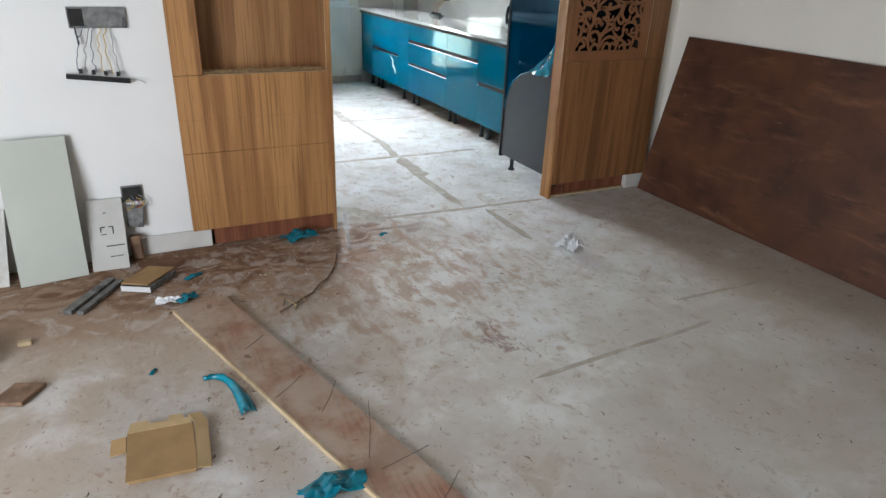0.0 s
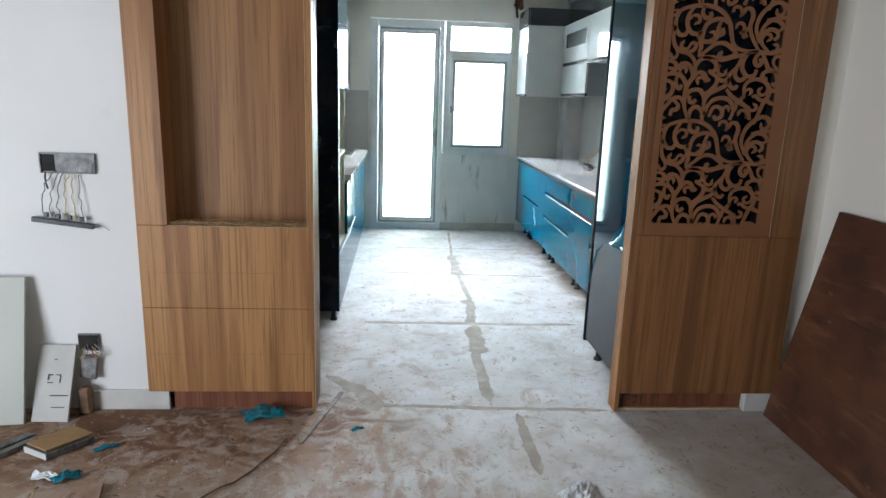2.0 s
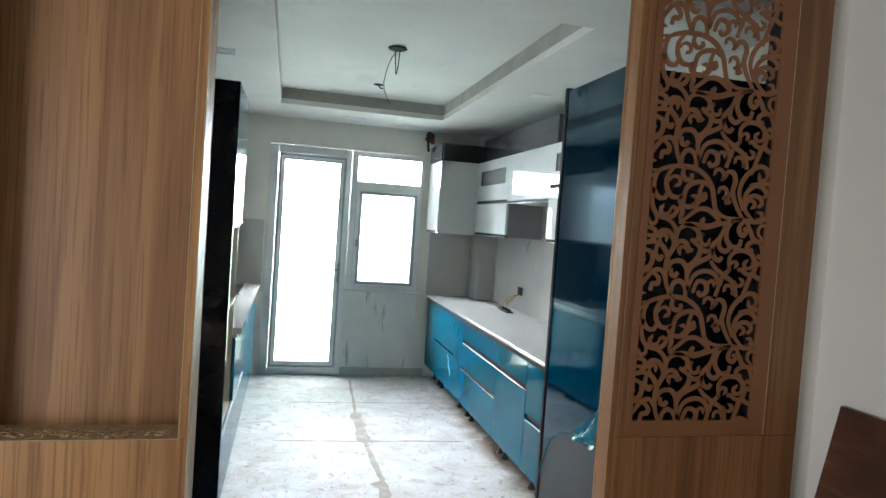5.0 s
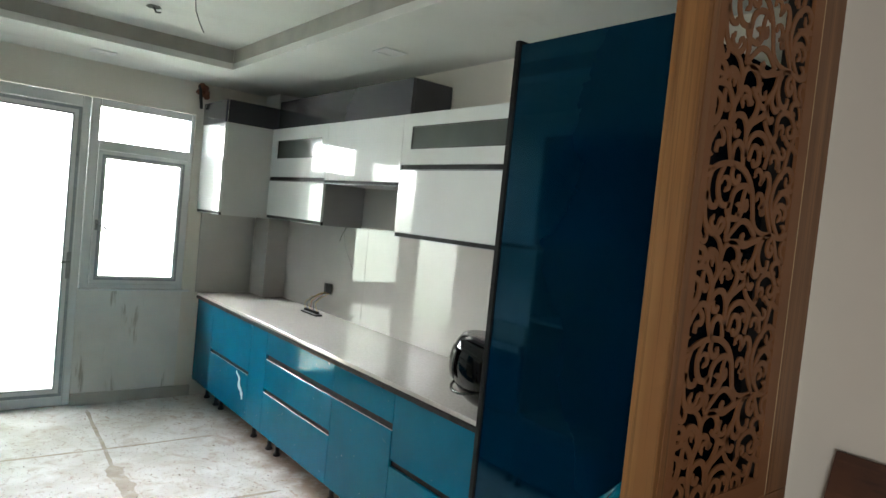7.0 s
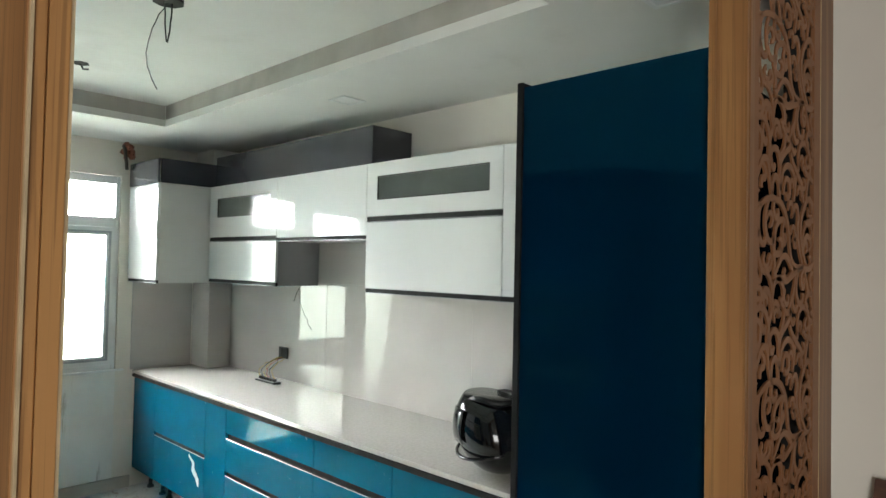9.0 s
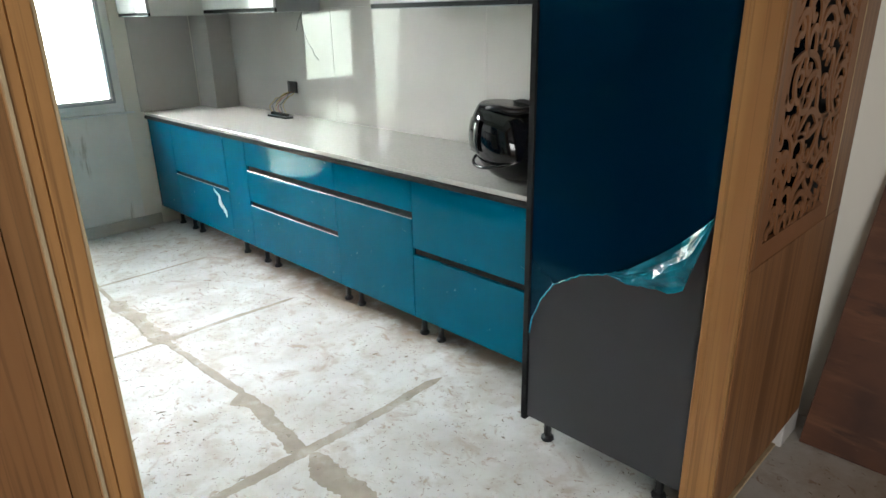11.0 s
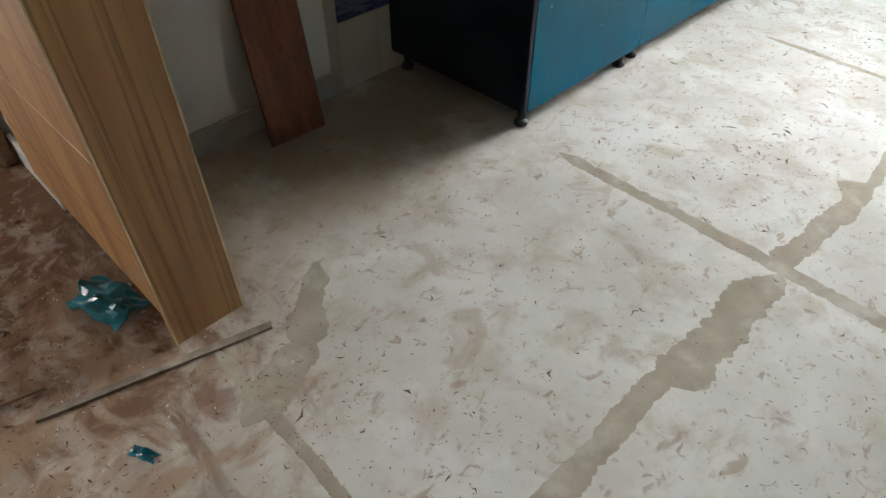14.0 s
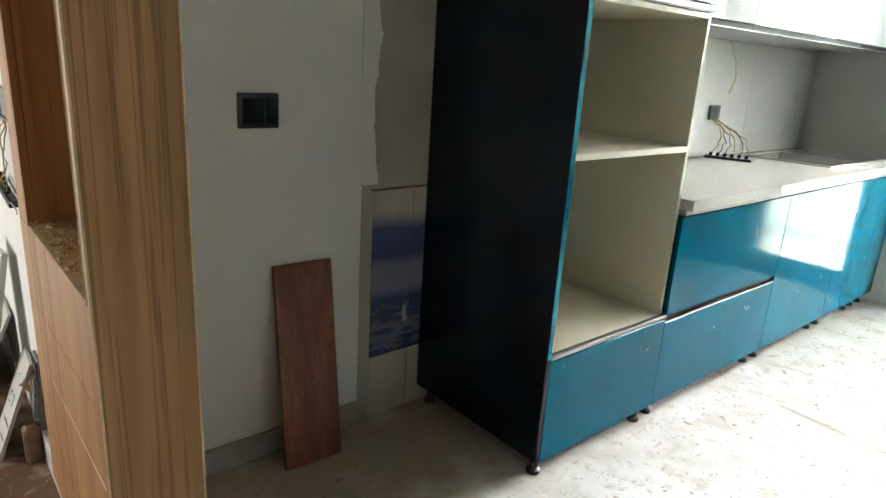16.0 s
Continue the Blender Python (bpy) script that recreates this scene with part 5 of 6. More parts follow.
socket_on_counter(3.514, 6.95, 1, "black wall socket box with wires to loose modules")
socket_on_counter(0.436, 6.80, -1, "black wall socket box with wires to loose modules by the sink", 0.925, 68, 0.05)
plate = thing("socket_plate", (0.422, 4.09, 1.14), "black two-gang socket plate on the kitchen wall", "socket")
part("cover", box(0.421, 0.431, 4.026, 4.158, 1.135, 1.240, 0.004), M_BLACKP, plate)
for y in (4.040, 4.076, 4.114):
    part("module", box(0.4315, 0.4345, y, y + 0.030, 1.150, 1.225, 0.0015), M_BLACK, plate)
for k in range(3):
    part("pin_hole", box(0.435, 0.4355, 4.123 + 0.005 * (k % 2), 4.127 + 0.005 * (k % 2), 1.165 + 0.02 * k, 1.171 + 0.02 * k), M_HOLLOW, plate)
hang = thing("hanging_wires", (3.50, 6.66, 1.3), "thin loose wires hanging under the hob cabinet", "wire")
part("wire", tube(arc((3.50, 6.72, 1.62), (3.505, 6.60, 1.28), (-0.02, 0.05, 0), 10, 0.008), 0.0022, 5), M_GWIRE, hang)
part("wire", tube(arc((3.50, 6.72, 1.60), (3.50, 6.82, 1.46), (-0.02, 0, -0.02), 8, 0.005), 0.002, 5), M_BLACKP, hang)
hang2 = thing("hanging_wires", (3.49, 4.5, 1.4), "short black lighting flex under the wall cabinet", "wire")
part("wire", tube(arc((3.46, 4.42, 1.58), (3.48, 4.47, 1.40), (-0.02, -0.04, 0), 10, 0.008), 0.003, 5), M_BLACKP, hang2)
hang3 = thing("hanging_wires", (0.45, 6.85, 1.28), "thin yellow wires hanging by the sink wall", "wire")
part("wire", tube(arc((0.45, 6.78, 1.58), (0.455, 6.90, 1.28), (0.02, 0.05, 0), 10, 0.006), 0.0022, 5), M_YWIRE, hang3)

fan = thing("ceiling_hook_box", (1.985, 5.45, TRAY), "open metal fan box with looped wires in the ceiling", "ceiling box")
part("box_rim", lathe(1.985, 5.45, [(0.055, TRAY - 0.012), (0.062, TRAY - 0.01), (0.062, TRAY - 0.001), (0.05, TRAY - 0.0005)], 8), M_HOLLOW, fan)
part("wire", tube(arc((1.97, 5.45, TRAY - 0.01), (2.0, 5.45, TRAY - 0.01), (0, 0.0, -0.16), 14, 0.002), 0.003, 5), M_BLACKP, fan)
part("wire", tube(arc((1.985, 5.45, TRAY - 0.01), (1.96, 5.47, TRAY - 0.36), (-0.06, 0, -0.02), 14, 0.003), 0.0022, 5), M_BLACKP, fan)
hole = thing("ceiling_hole", (2.02, 6.63, TRAY), "small cut hole in the ceiling tray with a wire end", "ceiling box")
part("hole_rim", lathe(2.02, 6.63, [(0.045, TRAY - 0.004), (0.04, TRAY - 0.0005)], 7), M_HOLLOW, hole)
part("wire", tube([(2.02, 6.63, TRAY - 0.002), (2.035, 6.63, TRAY - 0.03), (2.06, 6.63, TRAY - 0.026)], 0.006, 5), M_BLACKP, hole)
lampdn = thing("ceiling_light", (3.07, 5.70, SOFFIT), "unlit square recessed ceiling panel light", "ceiling light", "ceiling lights")
part("frame", frame_mesh("xy", 2.995, 3.145, 5.63, 5.77, 3.01, 3.13, 5.645, 5.755, SOFFIT - 0.006, SOFFIT - 0.0005), M_UPVC, lampdn)
part("diffuser", box(3.011, 3.129, 5.646, 5.754, SOFFIT - 0.004, SOFFIT - 0.0005), M_DIFFUSER, lampdn)
for x, y in ((2.91, 3.82), (1.95, 3.80), (0.92, 5.52), (1.95, 7.62)):
    copy_thing(lampdn, pose(x, y, SOFFIT))
pipe = thing("broken_wall_corner", (2.78, 8.03, 2.40), "broken plaster corner with red brick and a dark pipe", "wall damage")
bm = bmesh.new()
rnd = random.Random(3)
for k in range(14):
    c = Vector((2.765 + rnd.uniform(-0.02, 0.05), 8.035 + rnd.uniform(-0.015, 0.012), 2.46 + rnd.uniform(0, 0.15)))
    m4 = Matrix.Translation(c) @ Euler((rnd.uniform(0, 3), rnd.uniform(0, 3), 0)).to_matrix().to_4x4() @ Matrix.Diagonal((rnd.uniform(0.02, 0.045), rnd.uniform(0.015, 0.03), rnd.uniform(0.015, 0.03), 1))
    bmesh.ops.create_icosphere(bm, subdivisions=1, radius=1, matrix=m4)
part("brick_rubble", bm, M_BRICK, pipe)
part("pipe", tube([(2.745, 8.02, 2.60), (2.748, 8.0, 2.55), (2.758, 8.0, 2.47), (2.77, 8.02, 2.42)], 0.013, 8), M_BLACKP, pipe)


# ---- boards and scraps in the living room ----
ply = solid("plywood_sheet", slab(((3.502, 3.345, 1.058), (3.335, 3.415, 0.003), (3.318, 0.95, 0.003), (3.502, 0.93, 1.062)), 0.016, 0.0015), M_PLY, "large red-brown plywood sheet leaning on the white wall", "plywood", at=(3.33, 2.2, 0))
solid("leaning_board", slab(((-0.482, 3.303, 0.002), (-0.200, 3.338, 0.002), (-0.192, 3.462, 0.662), (-0.474, 3.458, 0.657)), 0.018, 0.001), M_LAMINATE, "grey-green laminate board leaning against the living room wall", "board", at=(-0.34, 3.33, 0))
lb2 = thing("leaning_board", (-0.09, 3.36, 0), "small dusty off-white board with pencil scribbles leaning on the wall", "board")
p2 = part("board", slab(((-0.182, 3.362, 0.002), (-0.018, 3.356, 0.002), (-0.006, 3.478, 0.331), (-0.156, 3.480, 0.332)), 0.012, 0.001), M_OFFWHITE, lb2)
def on_board(u, v):
    return (-0.182 + 0.164 * u + 0.02 * v, 3.3585 + 0.121 * v - 0.002, 0.003 + 0.329 * v)


for u0, u1, v0, v1 in ((0.42, 0.50, 0.80, 0.812), (0.30, 0.44, 0.60, 0.615), (0.30, 0.33, 0.54, 0.60), (0.52, 0.66, 0.60, 0.612), (0.63, 0.66, 0.50, 0.60), (0.30, 0.46, 0.50, 0.512), (0.42, 0.92, 0.33, 0.345), (0.50, 0.86, 0.18, 0.192)):
    sb = bmesh.new()
    sb.faces.new([sb.verts.new(on_board(*c)) for c in ((u0, v0), (u1, v0), (u1, v1), (u0, v1))])
    thicken(sb, 0.0005)
    part("pencil_stroke", sb, M_INK, p2, "unreadable dark stroke")
solid("leaning_board", slab(((-1.10, 3.36, 0.002), (-0.53, 3.34, 0.002), (-0.50, 3.48, 0.33), (-1.08, 3.48, 0.335)), 0.012, 0.001), M_OFFWHITE, "dusty off-white offcut behind the laminate board", "board", at=(-0.8, 3.36, 0))
solid("rough_stone", boxes((0.0, 0.055, 3.43, 3.48, 0.0, 0.13), bevel=0.01), M_CLAY, "brown offcut propped under the socket box", "offcut", at=(0.03, 3.45, 0))

strip = thing("floor_plank", (0.46, 2.1, 0), "dusty reddish plank lying on the floor", "plank")
far_l, far_r, near_l, near_r = Vector((0.140, 2.790)), Vector((0.362, 2.850)), Vector((0.745, 0.88)), Vector((0.945, 0.83))
part("board", slab(((far_l.x, far_l.y, 0.018), (near_l.x, near_l.y, 0.018), (near_r.x, near_r.y, 0.018), (far_r.x, far_r.y, 0.018)), 0.017, 0.001, False), M_PLANK, strip)
part("pale_edge", slab(((far_l.x - 0.009, far_l.y - 0.002, 0.019), (near_l.x - 0.009, near_l.y - 0.002, 0.019), (near_l.x - 0.001, near_l.y, 0.019), (far_l.x - 0.001, far_l.y, 0.019)), 0.018), M_LIP, strip, "pale raw edge of the plank")
for x0, y0, x1, y1 in ((0.40, 2.00, 0.52, 2.10), (0.53, 1.86, 0.63, 2.02), (0.62, 1.52, 0.80, 1.56), (0.60, 1.58, 0.70, 1.86), (0.70, 1.30, 0.84, 1.42), (0.36, 2.36, 0.45, 2.44)):
    part("scratch", tube([(x0, y0, 0.0182), ((x0 + x1) / 2 + 0.006, (y0 + y1) / 2, 0.0184), (x1, y1, 0.0182)], 0.0011, 4), M_DARKCHIP, strip, "thin dark crack")
board = solid("timber_board", slab(((0.563, 4.105, 0.002), (0.575, 4.312, 0.002), (0.442, 4.338, 0.688), (0.442, 4.124, 0.696)), 0.018, 0.002), M_REDBOARD, "reddish timber board leaning against the kitchen wall", "board", at=(0.5, 4.2, 0))

card = thing("cardboard_piece", (0.02, 1.9, 0), "torn flattened brown cardboard carton", "cardboard")
def lie(x, y, z):
    """Places on the carton's own sides, turned as it lies on the floor."""
    return (0.030 + x * 0.994 + y * 0.06, 1.90 - x * 0.11 + y * 0.994, z)


part("panel", slab([lie(*p) for p in ((-0.115, -0.14, 0.022), (0.085, -0.14, 0.022), (0.085, 0.085, 0.024), (-0.115, 0.085, 0.024))], 0.004), M_CARD, card)
bm = bmesh.new()
bm.faces.new([bm.verts.new(lie(*p)) for p in ((-0.115, 0.087, 0.025), (0.080, 0.087, 0.025), (0.080, 0.112, 0.027), (0.058, 0.114, 0.027), (0.056, 0.138, 0.028), (0.012, 0.140, 0.028), (0.010, 0.118, 0.027), (-0.050, 0.118, 0.027), (-0.052, 0.136, 0.028), (-0.105, 0.134, 0.027))])
thicken(bm, 0.003)
part("tuck_flap", bm, M_CARDPALE, card, "pale notched carton flap")
part("end_flap", slab([lie(*p) for p in ((0.087, -0.14, 0.026), (0.128, -0.14, 0.018), (0.132, 0.10, 0.020), (0.088, 0.085, 0.028))], 0.004), M_CARDPALE, card, "paler folded end flap")
part("corner_flap", slab([lie(*p) for p in ((0.088, 0.09, 0.028), (0.128, 0.10, 0.022), (0.112, 0.135, 0.024), (0.09, 0.13, 0.028))], 0.003), M_CARDPALE, card)
part("side_wall", slab([lie(*p) for p in ((-0.11, -0.13, 0.012), (0.08, -0.13, 0.012), (0.08, 0.08, 0.012), (-0.11, 0.08, 0.012))], 0.011), M_CARD, card)
part("torn_end", slab([lie(*p) for p in ((-0.165, 0.01, 0.008), (-0.118, 0.0, 0.020), (-0.118, 0.075, 0.022), (-0.15, 0.06, 0.008))], 0.004), M_CARD, card)

box1 = thing("metal_bracket_box", (0.06, 3.14, 0), "flat dark metal bracket box under dusty card", "bracket")
part("tray", slab(((-0.065, 3.10, 0.028), (0.055, 3.035, 0.028), (0.185, 3.175, 0.030), (0.085, 3.265, 0.030)), 0.024, 0.002), M_ZINC, box1)
part("cover", slab(((-0.062, 3.112, 0.040), (0.05, 3.048, 0.040), (0.178, 3.185, 0.044), (0.085, 3.262, 0.044)), 0.008, 0.001), M_CARD, box1, "dusty brown card cover")
part("lip", slab(((-0.066, 3.096, 0.004), (0.056, 3.030, 0.004), (0.056, 3.030, 0.030), (-0.066, 3.096, 0.030)), 0.004), M_CARCASS, box1, "white front lip")
rail = thing("metal_rail", (-0.18, 3.06, 0), "pair of dark drawer rails on the floor", "rail")
part("rail_bar", slab(((-0.30, 2.965, 0.022), (-0.265, 2.945, 0.022), (-0.085, 3.215, 0.022), (-0.118, 3.235, 0.022)), 0.02, 0.002), M_ZINC, rail)
part("rail_bar", slab(((-0.245, 2.935, 0.022), (-0.218, 2.922, 0.022), (-0.05, 3.185, 0.022), (-0.078, 3.20, 0.022)), 0.02, 0.002), M_ZINC, rail)
rail2 = thing("metal_rail", (-0.62, 2.7, 0), "dark metal drawer box side on the floor", "rail")
part("rail_bar", slab(((-0.80, 2.60, 0.05), (-0.53, 2.61, 0.05), (-0.525, 2.80, 0.055), (-0.80, 2.82, 0.055)), 0.048, 0.002), M_ZINC, rail2)

for k, (cx, cy, rx, ry, h, turn, name) in enumerate(((0.855, 3.41, 0.095, 0.055, 0.045, 15, "film_scrap"), (0.46, 1.51, 0.10, 0.045, 0.05, 5, "film_scrap"), (0.20, 2.90, 0.05, 0.025, 0.03, 30, "film_scrap"), (0.255, 3.13, 0.05, 0.014, 0.015, 30, "film_scrap"), (1.31, 3.28, 0.03, 0.012, 0.014, 25, "film_scrap"), (0.02, 2.36, 0.02, 0.008, 0.008, 60, "film_scrap"))):
    solid(name, crumple(cx, cy, 0.002, rx, ry, h, turn, k + 2, 9, 0.28), M_FILM, "crumpled scrap of cyan protective film on the floor", "film scrap", "film scraps", at=(cx, cy, 0))
def film_strip(pts, widths, seed, label):
    """A twisted length of film: a puckered band along points on the floor."""
    bm = bmesh.new()
    rows = []
    for i, (x, y) in enumerate(pts):
        a, b = pts[max(i - 1, 0)], pts[min(i + 1, len(pts) - 1)]
        d = math.hypot(b[0] - a[0], b[1] - a[1])
        nx, ny = -(b[1] - a[1]) / d, (b[0] - a[0]) / d
        rows.append([bm.verts.new((x + nx * widths[i] * f, y + ny * widths[i] * f, 0.004 + 0.022 * (1 - f * f) * (0.5 + abs(noise.noise((i * 0.9, f * 3, seed)))) + 0.004 * abs(noise.noise((i * 2.1, f * 7, seed))))) for f in (-1, -0.6, -0.25, 0.1, 0.4, 0.7, 1)])
    for a, b in zip(rows, rows[1:]):
        for k in range(6):
            bm.faces.new((a[k], b[k], b[k + 1], a[k + 1]))
    thicken(bm, 0.0015)
    solid("film_scrap", bm, M_FILM, label, "film scrap", "film scraps", at=(pts[0][0], pts[0][1], 0), smooth=True)


film_strip([(0.185 + 0.23 * f * (1 - f) + 0.118 * f * f, 2.232 - 0.265 * f ** 1.9 + 0.02 * math.sin(3 * f)) for f in np.linspace(0, 1, 16)], [0.007 + 0.010 * math.sin(2.2 * f) + 0.026 * max(0, f - 0.5) for f in np.linspace(0, 1, 16)], 4.0, "curved twisted strip of cyan protective film on the floor")
for k, (x, y, a, ln) in enumerate(((0.60, 2.70, 70, 0.035), (0.63, 2.68, 110, 0.045), (0.655, 2.66, 60, 0.05), (0.585, 2.74, 20, 0.03), (0.615, 2.76, 150, 0.035), (0.69, 2.71, 85, 0.03))):
    dx, dy = ln * math.cos(radians(a)), ln * math.sin(radians(a))
    solid("wood_splinter", tube([(x - dx, y - dy, 0.006), (x, y, 0.012), (x + dx, y + dy, 0.007)], 0.0035, 4), M_SHAVE if k % 2 else M_CHIP, "thin pale wood splinter on the dirty floor", "splinter", "wood splinters", at=(x, y, 0))
solid("white_sleeve", crumple(0.13, 2.90, 0.002, 0.055, 0.022, 0.03, -10, 31, 9, 0.3), M_CLEAR, "small white plastic sleeve on the floor", "plastic scrap", at=(0.13, 2.90, 0))
solid("plastic_bag", crumple(2.20, 2.70, 0.002, 0.075, 0.06, 0.085, 20, 40, 12, 0.35), M_CLEAR, "crumpled clear white plastic bag on the floor", "plastic bag", at=(2.20, 2.70, 0))
random.seed(11)
solid("metal_threshold_strip", slab(((1.055, 3.16, 0.009), (1.075, 3.15, 0.009), (1.215, 3.66, 0.009), (1.195, 3.668, 0.009)), 0.008, 0.001), M_STRIP, "thin glossy dusty strip lying at the partition's foot", "strip", at=(1.13, 3.4, 0))
solid("twig", tube(arc((0.56, 2.62, 0.006), (1.00, 3.20, 0.006), (0.07, -0.05, 0.002), 14, 0.004), 0.004, 5), M_CLAY, "thin bent brown wire on the dirty floor", "wire", at=(0.8, 2.9, 0))
solid("wood_offcut", boxes((-0.45, -0.40, 2.745, 2.775, 0, 0.018), bevel=0.003), M_LIP, "small pale wood offcut on the floor", "offcut", at=(-0.42, 2.76, 0))
solid("wood_offcut", slab(((-0.50, 2.36, 0.02), (-0.40, 2.32, 0.02), (-0.33, 2.42, 0.02), (-0.44, 2.47, 0.02)), 0.018, 0.002), M_CLAY, "small brown wood offcut on the floor", "offcut", at=(-0.42, 2.39, 0))


# ---- plastered joints between the floor sheets ----
def ragged(c, k):
    """Uneven edge of spread plaster: broad swells, chips and fine grit."""
    return 0.45 * noise.noise((c.x * 4 + k, c.y * 4, k)) + 0.30 * noise.noise((c.x * 17, c.y * 17 + k, 1.0)) + 0.22 * noise.noise((c.x * 48 + k, c.y * 48, 2.0)) + 0.15 * noise.noise((c.x * 120, c.y * 120, k))


def joint(p0, p1, width, seed, blob=0.0, steps=None):
    """A filled joint with ragged edges, a few millimetres proud of the floor."""
    p0, p1 = Vector(p0), Vector(p1)
    n = max(6, int((p1 - p0).length / 0.004))
    d = (p1 - p0).normalized()
    s = Vector((-d.y, d.x))
    bm = bmesh.new()
    last = None
    up = 0.0006 + 0.00012 * (seed % 7)
    for i in range(n + 1):
        f = i / n
        c = p0.lerp(p1, f)
        end = min(1.0, f * n / 16, (1 - f) * n / 16) ** 0.8
        a = width / 2 * end * max(0.25, 1 + ragged(c, seed) + blob * max(0.0, noise.noise((c.x * 6 + seed, c.y * 6, 5.0)) - 0.05)) + 0.001
        b = width / 2 * end * max(0.25, 1 + ragged(c, seed + 31) + blob * max(0.0, noise.noise((c.x * 6, c.y * 6 + seed, 9.0)) - 0.05)) + 0.001
        m = 0.012 * noise.noise((c.x * 1.7 + seed, c.y * 1.7, 2.0))
        row = [bm.verts.new((c.x + s.x * (m + a), c.y + s.y * (m + a), 0.0003)), bm.verts.new((c.x + s.x * (m + 0.72 * a), c.y + s.y * (m + 0.72 * a), up)), bm.verts.new((c.x + s.x * (m - 0.72 * b), c.y + s.y * (m - 0.72 * b), up)), bm.verts.new((c.x + s.x * (m - b), c.y + s.y * (m - b), 0.0003))]
        if last:
            for k in range(3):
                bm.faces.new((last[k], last[k + 1], row[k + 1], row[k]))
        last = row
    part("joint", bm, M_SCREED, joints, "ragged strip of dried joint plaster", smooth=False)


joints = thing("floor_joints", (2.0, 4.77, 0), "grey-brown plaster filling the joints of the floor cover", kind="structure")
joint((1.25, 4.758), (2.74, 4.724), 0.045, 1.0)
joint((1.965, 3.56), (1.965, 4.25), 0.052, 2.0, 0.6)
joint((1.975, 4.18), (2.01, 4.72), 0.095, 3.0, 2.2)
joint((2.005, 4.72), (2.045, 5.30), 0.065, 4.0, 2.4)
joint((2.045, 5.25), (2.02, 6.06), 0.034, 5.0, 0.8)
joint((2.015, 5.98), (2.02, 6.75), 0.085, 6.0, 1.2)
joint((2.02, 6.70), (2.07, 7.90), 0.022, 16.0, 0.6)
joint((1.35, 6.055), (2.78, 5.99), 0.028, 7.0, 0.5)
joint((1.45, 7.05), (2.75, 7.02), 0.022, 8.0)
joint((1.16, 3.53), (2.56, 3.47), 0.030, 9.0, 0.6)
joint((2.086, 3.44), (2.09, 2.90), 0.045, 10.0, 0.6)
joint((1.10, 3.88), (1.34, 3.66), 0.07, 12.0, 0.8)
joint((1.31, 3.72), (1.40, 3.46), 0.11, 13.0, 0.8)
joint((1.34, 1.75), (2.35, 1.80), 0.022, 14.0)
joint((2.33, 2.02), (2.90, 1.99), 0.02, 15.0)

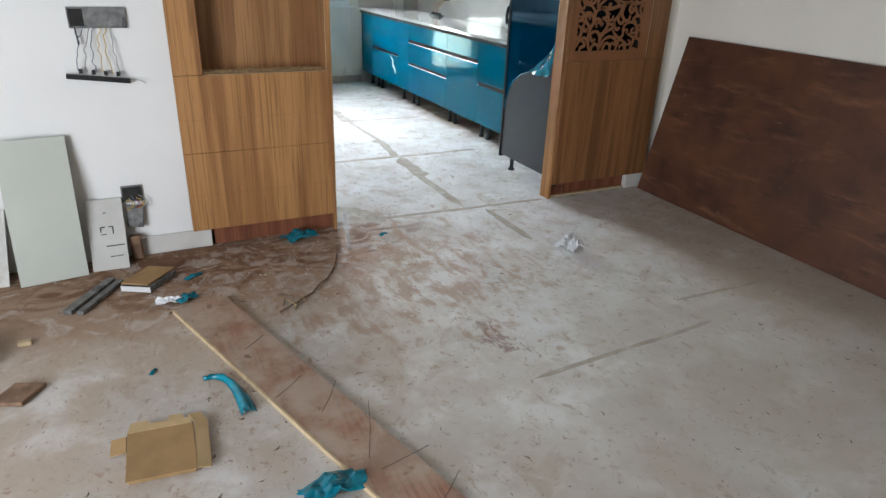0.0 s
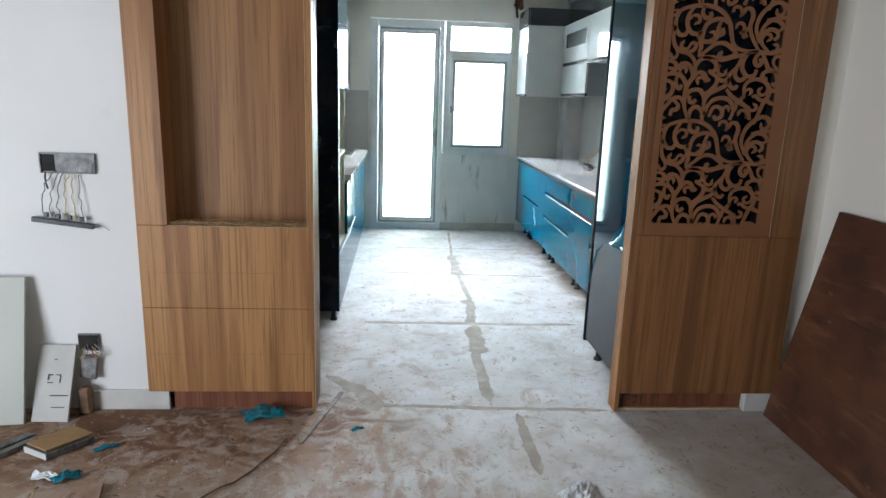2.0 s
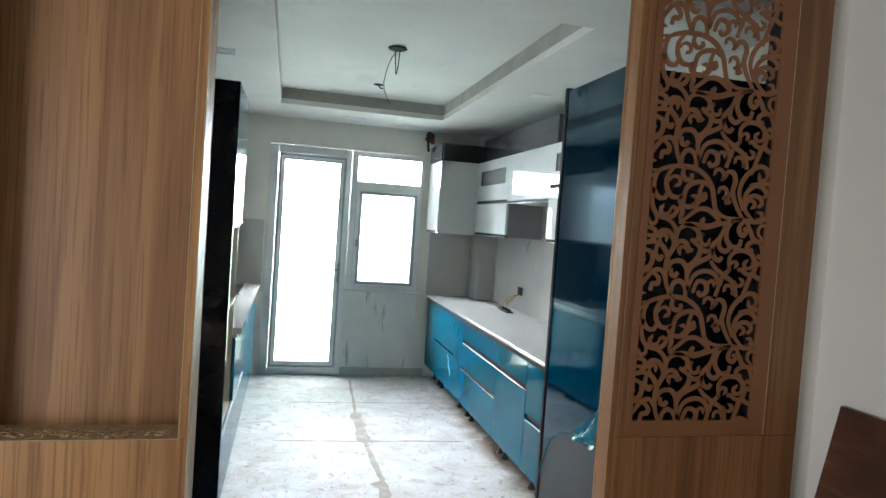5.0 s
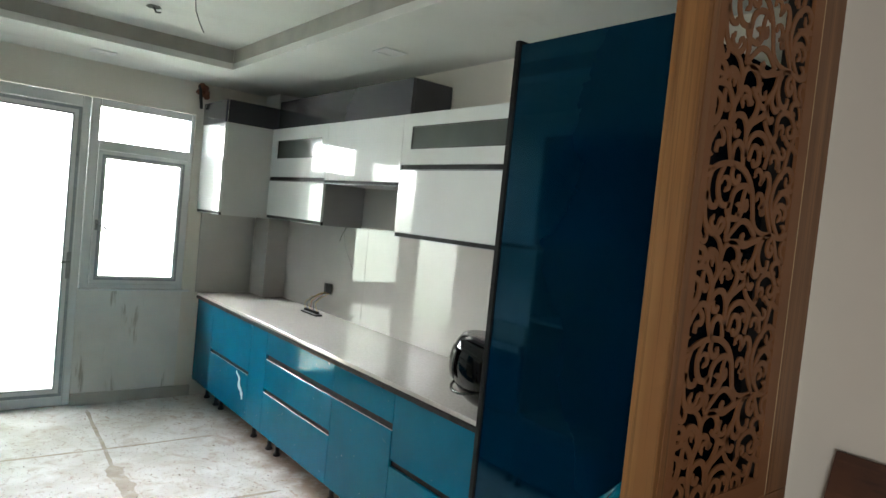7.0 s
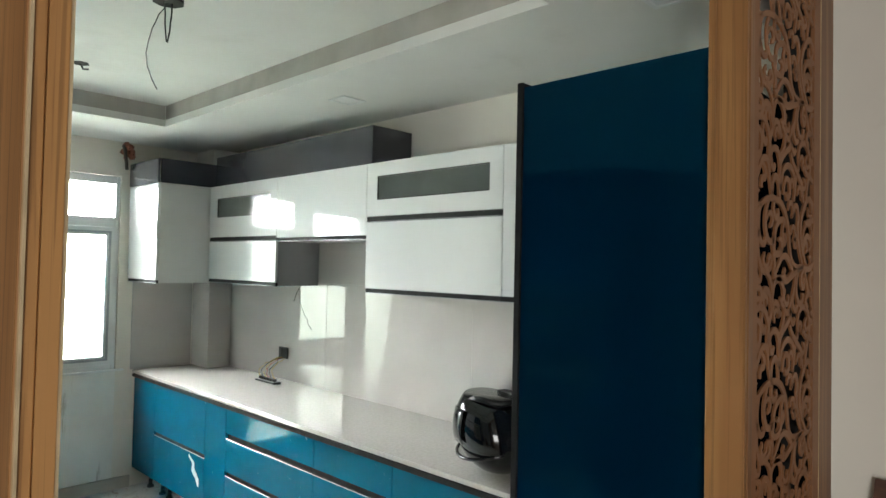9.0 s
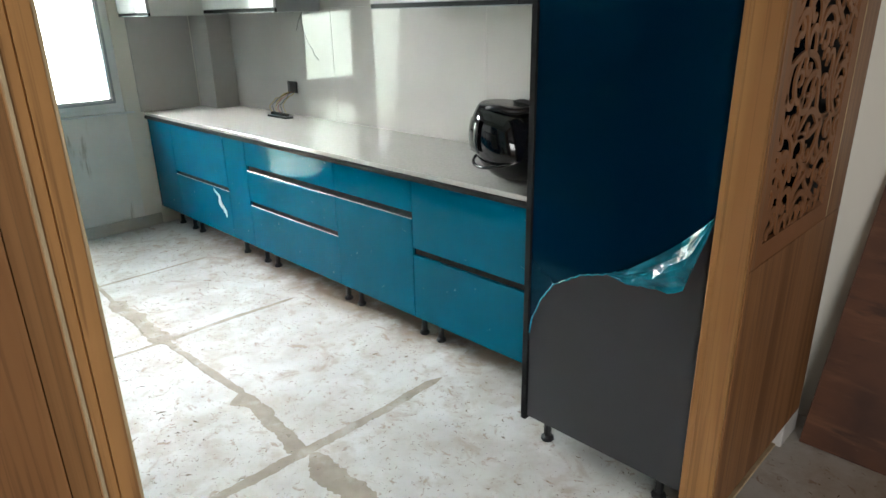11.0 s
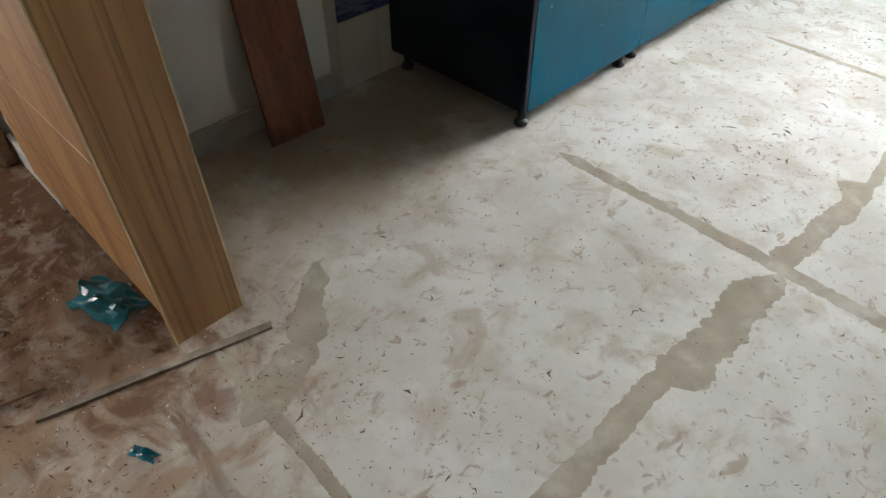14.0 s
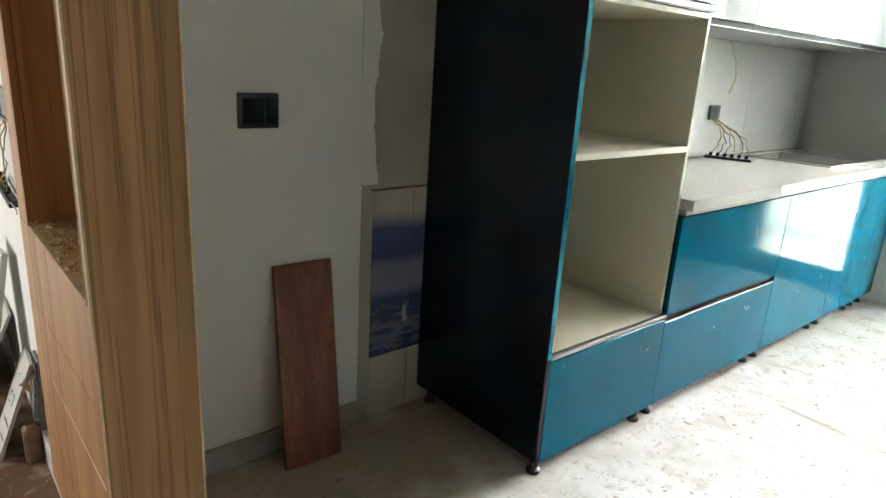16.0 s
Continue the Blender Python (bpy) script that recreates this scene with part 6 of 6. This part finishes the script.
# ---- loose dirt ----
def litter(name, count, area, sizes, seed, material, label, curl=False, dense=None):
    """Countless crumbs and shavings, joined into one mesh."""
    rnd = random.Random(seed)
    verts, faces = [], []
    while count:
        x, y = rnd.uniform(area[0], area[1]), rnd.uniform(area[2], area[3])
        if dense and rnd.random() > dense(x, y):
            continue
        count -= 1
        r = rnd.uniform(*sizes) * (2.0 if rnd.random() < 0.06 else 1.0)
        a = rnd.uniform(0, 6.283)
        c, s = math.cos(a), math.sin(a)
        ln, wd, h = r * rnd.uniform(1.2, 4.0 if curl else 2.0), r * rnd.uniform(0.3, 0.7), r * rnd.uniform(0.25, 0.7)
        b = len(verts)
        bend = rnd.uniform(-0.8, 0.8) * ln if curl else 0
        for u, v in ((-ln, 0), (0, wd), (ln, 0), (0, -wd)):
            v += bend * (u / ln) ** 2
            verts.append((x + u * c - v * s, y + u * s + v * c, 0.0015))
        verts.append((x - (bend * 0.1) * s, y + (bend * 0.1) * c, 0.0015 + h))
        faces += [(b, b + 3, b + 4), (b + 3, b + 2, b + 4), (b + 2, b + 1, b + 4), (b + 1, b, b + 4)]
    me = bpy.data.meshes.new(name)
    me.from_pydata(verts, [], faces)
    me.materials.append(material)
    return tagged(new(name, me), label, "debris", kind="stuff")


def wear(x, y):
    return max(0.05, min(1, 0.45 + 0.9 * noise.noise((x * 2.1, y * 2.1, 4.0))))


def dirty(x, y):
    return max(0.0, min(1, 1.1 - math.hypot((x - 0.75) / 1.0, (y - 3.1) / 0.7) + 0.5 * noise.noise((x * 4, y * 4, 1.0))))


litter("wood_crumbs", 2200, (1.12, 2.88, 3.5, 7.9), (0.001, 0.0034), 1, M_CHIP, "brown wood crumbs scattered over the kitchen floor", True, wear)
litter("dark_crumbs", 2600, (1.15, 2.85, 3.4, 7.9), (0.0008, 0.0021), 2, M_DARKCHIP, "tiny dark crumbs scattered over the kitchen floor", False, wear)
litter("plaster_crumbs", 2200, (-0.8, 2.9, 2.4, 3.6), (0.001, 0.0032), 3, M_CLAY, "brown plaster crumbs heaped before the partition", False, dirty)
litter("living_crumbs", 900, (-0.9, 3.2, 1.0, 3.5), (0.0015, 0.004), 4, M_CHIP, "brown crumbs scattered over the living room floor", True, wear)
litter("mud_clumps", 130, (-0.5, 2.0, 2.55, 3.46), (0.003, 0.006), 8, M_CLAY, "larger brown plaster clumps before the partition", False, dirty)
litter("plank_dust", 420, (-0.3, 1.1, 0.9, 2.9), (0.001, 0.003), 9, M_CHIP, "fine brown crumbs round the plank", False, wear)
def edge_of_plank(x, y):
    return 1.0 if abs(x - (0.14 + (2.79 - y) * 0.317)) < 0.03 or abs(x - (0.362 + (2.85 - y) * 0.289)) < 0.05 * abs(noise.noise((y * 3, 0, 0))) + 0.01 else 0.0


litter("plank_edge_dirt", 500, (0.1, 1.0, 0.9, 2.86), (0.0012, 0.004), 12, M_CHIP, "crumbs gathered along the plank's edges", False, edge_of_plank)
litter("pale_crumbs", 500, (-0.6, 2.9, 2.2, 4.6), (0.0015, 0.004), 5, M_CARCASS, "white plaster crumbs on the dirty floor", False, dirty)
